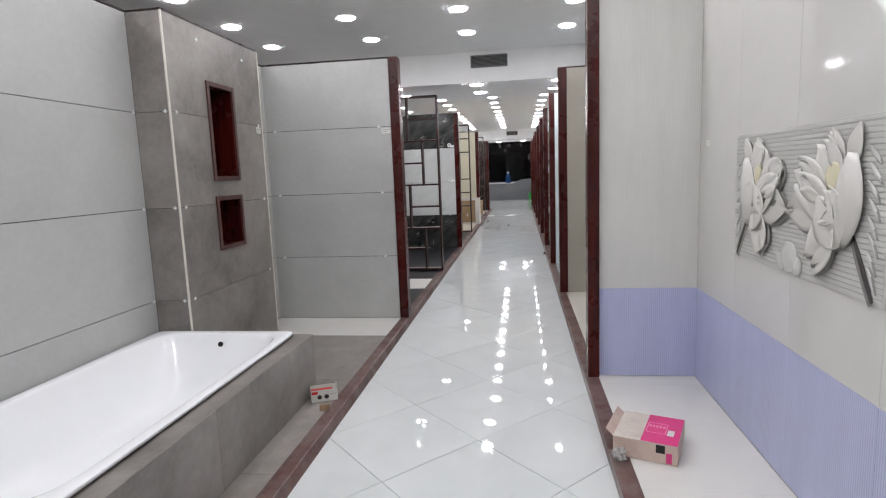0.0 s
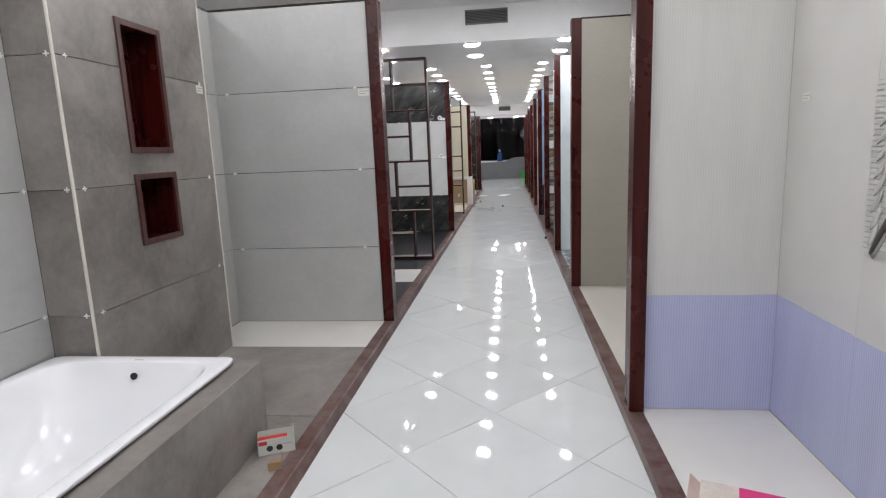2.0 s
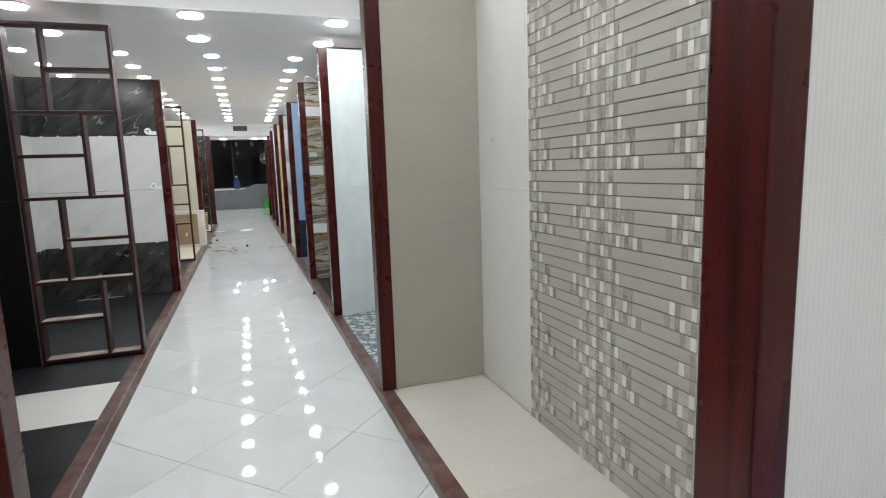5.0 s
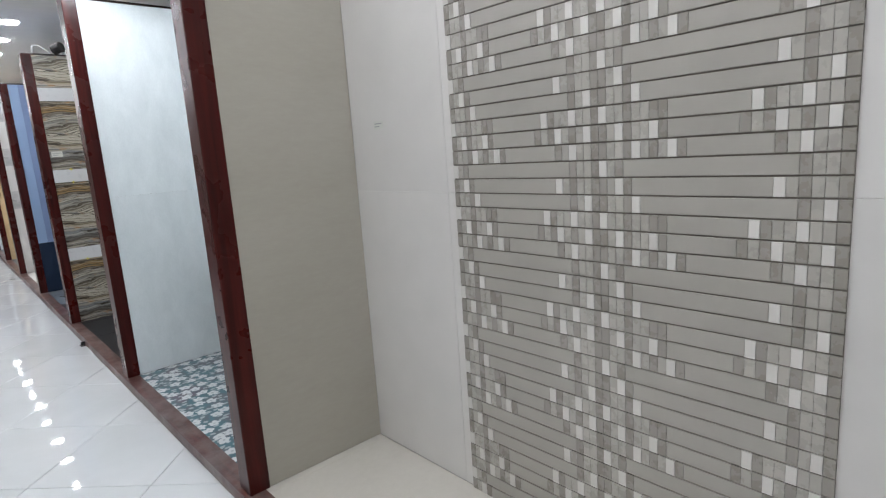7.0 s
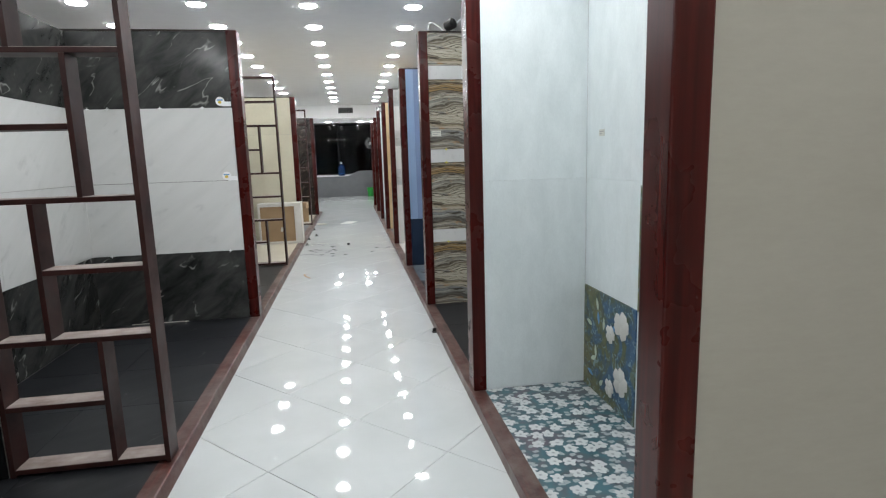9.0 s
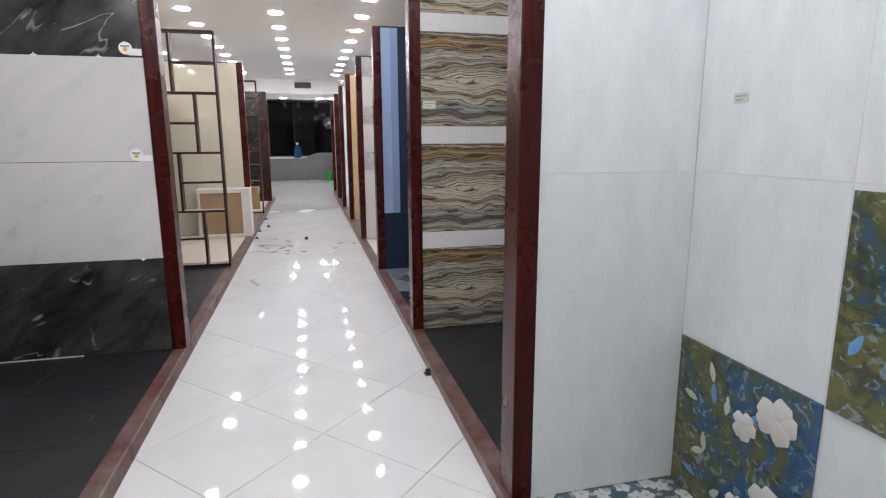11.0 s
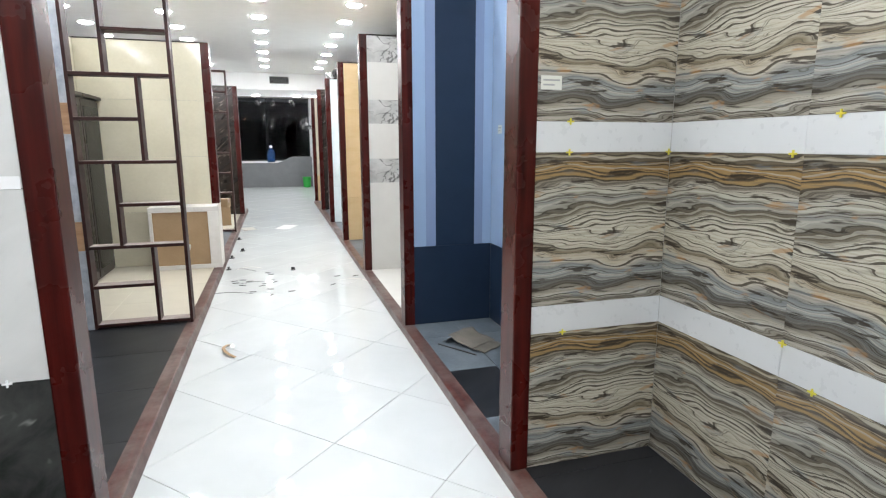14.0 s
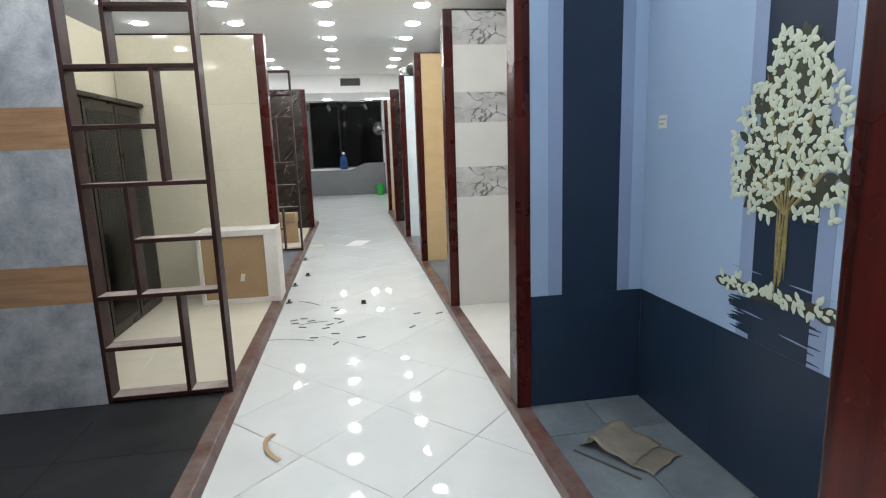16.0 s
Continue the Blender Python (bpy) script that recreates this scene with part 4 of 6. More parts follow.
def bathtub():
    root = thing("bathtub", ((TX0 + TX1) / 2, (TY0 + TY1) / 2, SZ), "glossy white drop-in bathtub set in a tiled surround", "bathtub")
    a, b = (TX1 - TX0) / 2, (TY1 - TY0) / 2
    sections = [  # half width, half length, shift along, height, squareness
        (a - 0.02, b - 0.02, 0, 0.011, 26), (a, b, 0, 0.012, 26), (a, b, 0, 0.023, 26), (a - 0.0015, b - 0.0015, 0, 0.0258, 26), (a - 0.004, b - 0.004, 0, 0.0266, 25),
        (a - 0.050, b - 0.066, 0.005, 0.0262, 9), (a - 0.054, b - 0.070, 0.005, 0.0245, 9), (a - 0.058, b - 0.076, 0.006, 0.019, 8), (a - 0.066, b - 0.090, 0.010, -0.01, 7), (a - 0.095, b - 0.16, 0.02, -0.10, 5), (a - 0.125, b - 0.25, 0.035, -0.22, 4),
        (a - 0.17, b - 0.34, 0.05, -0.31, 3.4), (a - 0.22, b - 0.42, 0.06, -0.345, 3), (a - 0.32, b - 0.55, 0.07, -0.352, 2.6), (0.02, 0.03, 0.1, -0.355, 2)]
    bm = bmesh.new()
    n, rings = 160, []
    for hw, hl, dy, z, sq in sections:
        ring = []
        for i in range(n):
            t = 2 * math.pi * i / n
            c, s = math.cos(t), math.sin(t)
            ring.append(bm.verts.new((hw * math.copysign(abs(c) ** (2 / sq), c), dy + hl * math.copysign(abs(s) ** (2 / sq), s), z)))
        rings.append(ring)
    for r, q in zip(rings, rings[1:]):
        for i in range(n):
            bm.faces.new((r[i], r[(i + 1) % n], q[(i + 1) % n], q[i]))
    bm.faces.new(rings[-1])
    shell = part("shell", bm, "enamel", root, smooth=True)
    # Dark strips put in for the shadow gap under the rim.
    for x0, y0, x1, y1 in ((a - 0.030, -b + 0.02, a - 0.018, b - 0.02), (-a + 0.018, -b + 0.02, -a + 0.030, b - 0.02), (-a + 0.030, b - 0.032, a - 0.030, b - 0.02), (-a + 0.030, -b + 0.02, a - 0.030, -b + 0.032)):
        part("packing_strip", boxed(x0, y0, -0.0005, x1, y1, 0.0115), "joint_dark", root, "dark strip standing in for the shadow gap under the rim")
    hole = tube(bmesh.new(), 0, 0, -0.004, 0.004, 0.016, 0.016, 24)
    bmesh.ops.transform(hole, matrix=Matrix.Translation((0.01, b - 0.105, -0.030)) @ Matrix.Rotation(radians(72), 4, "X"), verts=hole.verts)
    part("overflow_hole", hole, "black_hole", shell, "dark overflow hole")
    maker = boxed(-0.02, b - 0.05, 0.0248, 0.025, b - 0.042, 0.0272)
    part("maker_mark", maker, "paper_print", shell, "tiny grey maker's mark")
    return root


bathtub()


# ---- ceiling fittings ----
def downlight(x, y, z, face="lamp_face"):
    root = thing("downlight", (x, y, z), "round white LED downlight set in the ceiling, switched on", "ceiling light", "LED downlights")
    part("trim_ring", lathe([(0.086, 0.001), (0.100, 0.0), (0.100, -0.004), (0.094, -0.009), (0.087, -0.007)], 24, False), "white_plastic", root)
    part("diffuser", lathe([(0.086, -0.002), (0.086, -0.011), (0.080, -0.016), (0.060, -0.018)], 24), face, root, "glowing white diffuser")
    return root


lamp0 = downlight(-0.575, 14.26, 3.0)
lamp1 = downlight(-0.575, 15.20, 3.0, "lamp_face_far")
for k in range(-5, 8):
    for x in (-2.77, -1.67, -0.575, 0.515):
        if (k, x) not in ((0, -0.575), (1, -0.575)):
            copy_thing(lamp1 if k > 0 else lamp0, pose(x, 14.26 + 0.94 * k, 3.0))
for k in range(-9, 1):
    for x in (-2.92, -1.70, -0.58, 0.53):
        copy_thing(lamp0, pose(x, 6.66 + 0.94 * k, 3.0))
for y in (7.84, 8.60):
    for x in (-2.77, -1.69, -0.575, 0.51):
        copy_thing(lamp0, pose(x, y, 2.60))
for x in (-1.9, -0.85, 0.15, 0.55):
    copy_thing(lamp1, pose(x, 23.5, 2.63))
    # Two unseen rows past the soffit, added to brighten the far floor.
    copy_thing(lamp1, pose(x, 25.4, 3.0))
    copy_thing(lamp1, pose(x, 26.8, 3.0))


def air_vent(x0, x1, y, z0, z1, slats):
    root = thing("air_vent", (x0, y, z0), "grey metal air vent grille with level slats in a white soffit", "air vent", "soffit vents")
    w, h = x1 - x0, z1 - z0
    part("backing", boxed(0.004, -0.004, 0.004, w - 0.004, -0.001, h - 0.004), "black_hole", root, "flat black plate for the shade behind the slats")
    for a in ((0, 0, w, 0.010), (0, h - 0.010, w, h)):
        part("frame", boxed(a[0], -0.014, a[1], a[2], 0.0, a[3], 0.001), "vent_metal", root)
    for a in ((0, 0.010), (w - 0.010, w)):
        part("frame", boxed(a[0], -0.014, 0.010, a[1], 0.0, h - 0.010, 0.001), "vent_metal", root)
    for i in range(slats):
        z = 0.016 + (h - 0.032) * i / (slats - 1)
        bm = boxed(0.011, -0.006, -0.0015, w - 0.011, 0.006, 0.0015)
        bmesh.ops.transform(bm, matrix=Matrix.Translation((0, -0.009, z)) @ Matrix.Rotation(radians(-32), 4, "X"), verts=bm.verts)
        part("slat", bm, "vent_metal", root)


air_vent(-0.635, -0.151, 7.70, 2.785, 2.945, 9)
air_vent(-0.50, -0.08, 22.0, 2.77, 2.925, 8)

# ---- end of the corridor ----
structure("wall_end", boxed(-6.0, END, -0.012, 6.0, END + 0.12, 0.86), "white_paint", "low outer wall under the window")
structure("wall_end_left", boxed(-6.0, END, 0.86, -1.60, END + 0.12, 3.0), "grey_counter", "dark end wall")
structure("wall_end_right", boxed(0.70, END, 0.86, 6.0, END + 0.12, 3.0), "white_paint", "white end wall")
structure("wall_side_right_end", boxed(0.72, 22.16, 0.0, 0.82, END, 3.0), "white_paint", "white side wall by the window")
structure("backdrop", boxed(-6.0, END + 2.6, -0.012, 6.0, END + 2.8, 3.0), "night", "black night outside the window")
# Black blockers added on both sides to keep the outside dark.
structure("wall_night_left", boxed(-2.2, END + 0.12, -0.012, -2.1, END + 2.6, 3.0), "night", "black blocker that keeps the view outside dark")
structure("wall_night_right", boxed(1.6, END + 0.12, -0.012, 1.7, END + 2.6, 3.0), "night", "black blocker that keeps the view outside dark")


def end_window():
    root = thing("window_end", (0, END, 0.86), "large dark shop window at night with slim black frame", "window")
    tagged(root, kind="structure")
    for a in ((-1.60, -1.56), (-0.70, -0.66), (0.66, 0.70)):
        part("frame_upright", boxed(a[0], 0.01, 0.0, a[1], 0.07, 2.14, 0.003), "night", root)
    for z in (0.0, 2.10):
        part("frame_rail", boxed(-1.56, 0.012, z, -0.70, 0.068, z + 0.04, 0.003), "black_plastic", root)
        part("frame_rail", boxed(-0.66, 0.012, z, 0.66, 0.068, z + 0.04, 0.003), "black_plastic", root)
    # Board added so that the left pane reads pure black.
    part("blind", boxed(-1.555, 0.055, 0.042, -0.705, 0.063, 1.74), "night", root, "matt black board behind the glass")
    part("pane", boxed(-1.56, 0.036, 0.04, -0.70, 0.044, 2.10), "night_glass", root)
    part("pane", boxed(-0.66, 0.036, 0.04, 0.66, 0.044, 2.10), "night_glass", root)


end_window()


def low_counter():
    """A grey counter whose top sweeps up in a curve at one end."""
    root = thing("reception_counter", (0, 27.85, 0), "grey reception counter whose top sweeps up in a curve", "counter")
    outline = [(-2.4, 0.0)] + [(-2.4, 0.80)]
    for i in range(25):
        t = i / 24
        outline.append((-0.42 + 0.62 * t, 0.80 + 0.20 * (t * t * (3 - 2 * t)) + 0.02 * math.sin(t * math.pi)))
    outline += [(0.715, 1.0), (0.715, 0.0)]
    bm = bmesh.new()
    front = [bm.verts.new((x, 0, z)) for x, z in outline]
    rear = [bm.verts.new((x, 0.22, z)) for x, z in outline]
    n = len(outline)
    for i in range(n):
        bm.faces.new((front[i], rear[i], rear[(i + 1) % n], front[(i + 1) % n]))
    bm.faces.new(front[::-1])
    bm.faces.new(rear)
    bmesh.ops.recalc_face_normals(bm, faces=bm.faces)
    part("body", bm, "grey_counter", root)
    part("ledge", boxed(-2.4, -0.012, 0.802, -0.46, 0.23, 0.82, 0.003), "white_paint", root, "pale ledge on the counter")


low_counter()


def water_bottle():
    root = thing("water_bottle", (-0.60, 27.94, 0.82), "large blue plastic water bottle standing on the counter", "water bottle")
    part("body", lathe([(0.10, 0.0), (0.128, 0.012), (0.13, 0.10), (0.122, 0.11), (0.122, 0.125), (0.13, 0.135), (0.13, 0.24), (0.122, 0.25), (0.122, 0.265), (0.13, 0.275), (0.128, 0.33), (0.10, 0.39), (0.045, 0.43), (0.034, 0.45), (0.034, 0.49)], 32), "bottle_blue", root, smooth=True)
    part("cap", lathe([(0.036, 0.485), (0.036, 0.53), (0.03, 0.545)], 24), "white_plastic", root, "white screw cap")


water_bottle()


def green_bin():
    root = thing("waste_bin", (0.50, 27.45, 0.0), "green plastic waste bin on the white floor", "waste bin")
    part("body", lathe([(0.10, 0.0), (0.115, 0.01), (0.135, 0.33), (0.128, 0.33), (0.11, 0.02)], 28, False), "green_plastic", root)
    part("rim", lathe([(0.128, 0.325), (0.142, 0.325), (0.142, 0.345), (0.128, 0.345), (0.128, 0.325)], 28, False), "green_plastic", root)


green_bin()


def wall_fan():
    root = thing("wall_fan", (0.715, 27.25, 2.05), "grey wall fan with wire cage on the white wall", "fan")
    part("bracket", boxed(-0.12, -0.02, -0.16, 0.0, 0.02, -0.10, 0.005), "vent_metal", root)
    part("motor", lathe([(0.03, -0.02), (0.06, 0.0), (0.06, 0.08), (0.03, 0.10)], 20), "vent_metal", root).matrix_basis = pose(-0.16, 0, 0, 90, 0, 0)
    for r in (0.05, 0.10, 0.15, 0.19):
        ring = lathe([(r - 0.004, -0.004), (r + 0.004, -0.004), (r + 0.004, 0.004), (r - 0.004, 0.004), (r - 0.004, -0.004)], 32, False)
        part("cage_ring", ring, "vent_metal", root).matrix_basis = pose(-0.16, -0.08, 0, 90, 0, 0)
    for a in range(3):
        bm = boxed(-0.035, -0.003, 0.03, 0.035, 0.003, 0.17, 0.002)
        part("blade", bm, "black_plastic", root).matrix_basis = pose(-0.16, -0.05, 0) @ pose(0, 0, 0, 0, 120 * a, 0) @ pose(0, 0, 0, 0, 0, 25)


wall_fan()
# Made-up panel in place of what seems to be a metal ladder.
chevron = thing("wall_sign", (0.718, 27.25, 0.80), "white panel with a column of slanted dark strokes", "sign")
part("panel", boxed(-0.012, -0.30, 0, 0.0, 0.30, 1.0, 0.002), "white_plastic", chevron)
for i in range(6):
    bm = boxed(-0.016, -0.22, -0.015, -0.0125, 0.22, 0.015)
    part("stroke", bm, "paper_print", chevron, "dark slanted stroke").matrix_basis = pose(0, 0, 0.10 + i * 0.155, 24, 0, 0)


def track_spot(x, y, turn, face="spot_face", words="small black ceiling spotlight with a lit lens"):
    root = thing("spotlight", (x, y, 2.616), words, "spotlight", "spotlights by the window")
    part("stem", tube(bmesh.new(), 0, 0, -0.11, 0.0, 0.008, 0.008, 10), "black_plastic", root)
    m = Matrix.Translation((0, 0, -0.14)) @ Matrix.Rotation(radians(turn), 4, "Y") @ Matrix.Rotation(radians(35), 4, "X")
    body = lathe([(0.025, 0.06), (0.038, 0.05), (0.042, -0.05), (0.046, -0.06), (0.040, -0.06)], 18)
    bmesh.ops.transform(body, matrix=m, verts=body.verts)
    part("housing", body, "black_plastic", root)
    lens = lathe([(0.037, -0.061), (0.037, -0.066), (0.02, -0.068)], 18)
    bmesh.ops.transform(lens, matrix=m, verts=lens.verts)
    part("lens", lens, face, root, "glowing lens")


track = structure("trim_lamp_track", boxed(-1.6, 23.97, 2.615, 0.5, 24.03, 2.63, 0.002), "black_plastic", "black ceiling track for spotlights")
for x, a in ((-1.35, 20), (-0.85, -15), (-0.45, 25), (0.05, -20)):
    track_spot(x, 24.0, a)
track_spot(-1.55, 24.0, 10, "warm_face", "small ceiling spotlight with a warm orange glow")


# ---- printed and raised wall decoration ----
def petal(bm, u, v, angle, length, width, h0, bulge, broad=False):
    """A leaf-shaped raised patch from (u, v), with a crest along its middle."""
    c, s = math.cos(radians(angle)), math.sin(radians(angle))
    rows, n = [], 11 if broad else 7
    for i in range(n):
        t = i / (n - 1)
        half = max(0.0006, width / 2 * math.sin(math.pi * min(1, t * 0.93 + 0.035)) ** 0.75 * (1.1 - 0.25 * t))
        if broad:
            half = max(0.004, width / 2 * math.sqrt(max(0.0, 1 - ((t - 0.56) / 0.57) ** 2)))
        lift = h0 + bulge * math.sin(math.pi * (0.15 + 0.7 * t))
        curl = bulge * 0.45 * t * t
        row = []
        for side, z in ((-1, h0 + curl), (-0.5, lift * 0.8 + h0 * 0.2 + curl * 0.4), (0, lift), (0.5, lift * 0.8 + h0 * 0.2 + curl * 0.4), (1, h0 + curl)):
            a, b = t * length, side * half
            row.append(bm.verts.new((u + a * c - b * s, v + a * s + b * c, z)))
        rows.append(row)
    for r, q in zip(rows, rows[1:]):
        for k in range(4):
            bm.faces.new((r[k], q[k], q[k + 1], r[k + 1]))
    return bm


def cupped(u, v, angle, length, width, z, rise, cup, ruffle=0.0, point=0.0):
    """A thin petal: hollow where cup is positive, domed where it is negative, with a wavy or a pointed tip."""
    bm = bmesh.new()
    c, s = math.cos(radians(angle)), math.sin(radians(angle))
    n, m, rows = 13, 9, []
    for i in range(n):
        t = i / (n - 1)
        round_half = math.sqrt(max(0.0, 1 - ((t - 0.55) / 0.56) ** 2))
        sharp_half = math.sin(math.pi * min(1, t * 0.97 + 0.03)) * (1.15 - 0.3 * t)
        half = max(0.004, width / 2 * (round_half * (1 - point) + sharp_half * point))
        row = []
        for k in range(m):
            e = -1 + 2 * k / (m - 1)
            wave = ruffle * t * t * math.sin(7.5 * e + 3 * t + angle)
            a, b = t * length + 1.2 * wave, e * half + 0.5 * wave
            h = z + rise * t + (cup * e * e if cup > 0 else -cup * (1 - e * e) * math.sin(math.pi * (0.12 + 0.76 * t))) + wave
            row.append(bm.verts.new((u + a * c - b * s, v + a * s + b * c, 0.0105 + 1.0 * max(0.0, h - 0.0105))))
        rows.append(row)
    for r, q in zip(rows, rows[1:]):
        for k in range(m - 1):
            bm.faces.new((r[k], q[k], q[k + 1], r[k + 1]))
    bmesh.ops.recalc_face_normals(bm, faces=bm.faces)
    if sum(f.normal.z for f in bm.faces) < 0:
        bmesh.ops.reverse_faces(bm, faces=bm.faces)
    bmesh.ops.solidify(bm, geom=bm.faces, thickness=0.002)
    return bm


def lotus_mural():
    plane = plane_left(XBR)
    root = thing("lotus_mural", (0, 0, 0), "tile mural of white lotus flowers in low relief on ribbed grey", "mural")
    root.matrix_basis = plane @ Matrix.Translation((-3.135, 0.962, 0))
    part("ground", boxed(0, 0, 0.0004, 0.602, 0.595, 0.006, 0.001), "mural_ground", root, "pale grey mural tile")
    part("ground", boxed(0.604, 0, 0.0004, 1.206, 0.595, 0.006, 0.001), "mural_ground", root, "pale grey mural tile")
    for i in range(32):
        v = 0.006 + i * 0.0184
        part("rib", boxed(0.004, v, 0.0062, 1.202, v + 0.013, 0.0085, 0.001), "mural_ground", root)
        part("groove", boxed(0.004, v + 0.0136, 0.0061, 1.202, v + 0.0160, 0.0070), "mural_groove", root, "grey printed groove")

    def flower(mirror):
        layer = [0.0090]

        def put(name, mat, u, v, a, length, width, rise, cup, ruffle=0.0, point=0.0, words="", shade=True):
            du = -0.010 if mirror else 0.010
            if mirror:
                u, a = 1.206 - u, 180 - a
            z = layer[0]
            # A grey offset copy paints the petal's drop shadow onto the mural.
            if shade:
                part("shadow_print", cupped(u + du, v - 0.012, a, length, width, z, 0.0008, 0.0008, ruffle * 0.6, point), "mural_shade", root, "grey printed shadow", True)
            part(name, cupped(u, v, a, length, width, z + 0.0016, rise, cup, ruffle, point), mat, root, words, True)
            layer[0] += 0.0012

        put("stem", "stem", 0.172, 0.205, 239, 0.235, 0.026, 0.001, -0.003, words="dark grey stem")
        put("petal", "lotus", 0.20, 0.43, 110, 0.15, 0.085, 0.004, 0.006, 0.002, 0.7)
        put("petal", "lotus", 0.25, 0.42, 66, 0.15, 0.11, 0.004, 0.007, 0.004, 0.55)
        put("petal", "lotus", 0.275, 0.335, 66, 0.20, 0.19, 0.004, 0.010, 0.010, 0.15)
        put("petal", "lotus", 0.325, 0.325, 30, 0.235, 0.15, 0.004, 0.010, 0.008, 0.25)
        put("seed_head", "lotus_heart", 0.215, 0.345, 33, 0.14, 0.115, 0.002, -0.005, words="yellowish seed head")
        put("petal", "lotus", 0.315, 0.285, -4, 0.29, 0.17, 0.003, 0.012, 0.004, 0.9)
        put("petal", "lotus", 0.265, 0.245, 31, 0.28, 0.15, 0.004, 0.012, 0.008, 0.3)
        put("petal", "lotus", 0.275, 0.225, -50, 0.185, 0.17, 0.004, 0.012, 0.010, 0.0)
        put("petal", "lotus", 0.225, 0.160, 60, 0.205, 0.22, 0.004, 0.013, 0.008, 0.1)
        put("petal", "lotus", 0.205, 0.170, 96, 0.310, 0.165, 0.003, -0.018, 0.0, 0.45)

    flower(False)
    flower(True)
    for u, a, le, w in ((0.55, 118, 0.085, 0.07), (0.656, 62, 0.085, 0.07), (0.603, 90, 0.128, 0.15)):
        part("petal", cupped(u, 0.002, a, le, w, 0.010, 0.002, -0.007, 0.003, 0.4), "mural_ground", root, "grey petal rising from the lower edge", True)
    for mirror in (False, True):
        for i in range(8):
            u, v, a = 0.035 + 0.006 * (i % 2), 0.03 + 0.058 * i, 62 - 3 * i
            if mirror:
                u, a = 1.206 - u, 180 - a
            # Each leaf lies over a darker copy painted as its shadow.
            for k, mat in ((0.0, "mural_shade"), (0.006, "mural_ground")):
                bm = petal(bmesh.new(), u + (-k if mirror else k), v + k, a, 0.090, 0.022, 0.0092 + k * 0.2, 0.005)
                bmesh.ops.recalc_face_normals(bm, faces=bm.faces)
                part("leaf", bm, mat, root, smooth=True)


lotus_mural()


def garden_tiles():
    """Two printed garden tiles in a stepped arrangement with raised white flowers."""
    rng = random.Random(5)
    for number, (y1, z0) in enumerate(((8.232, BASE + 0.002), (7.625, 0.656))):
        root = thing("garden_tile_panel", (0, 0, 0), "square tile print of white flowers on blue and olive foliage", "decor tile", "printed garden tiles")
        root.matrix_basis = plane_left(XBR) @ Matrix.Translation((-y1 + 0.30, z0 + 0.297, 0))
        for v in (-0.15, 0.15):
            part("tile", boxed(-0.299, v - 0.149, 0.0004, 0.299, v + 0.149, 0.007, 0.001), "garden", root)
            for fu, fv, size in ((0.16, v + 0.03, 0.075), (0.04, v - 0.05, 0.05)):
                bm = bmesh.new()
                for k in range(5):
                    petal(bm, fu, fv, k * 72 + rng.uniform(-10, 10), size, size * 0.95, 0.008 + 0.0006 * k, 0.004, True)
                bmesh.ops.recalc_face_normals(bm, faces=bm.faces)
                part("flower", bm, "lotus", root, "white printed flower", True)
            for _ in range(7):
                bm = petal(bmesh.new(), rng.uniform(-0.27, 0.2), v + rng.uniform(-0.11, 0.07), rng.uniform(0, 180), 0.07, 0.028, 0.0075, 0.002)
                bmesh.ops.recalc_face_normals(bm, faces=bm.faces)
                part("leaf", bm, rng.choice(["garden", "sticker_blue", "leaf_pale"]), root, smooth=True)


garden_tiles()


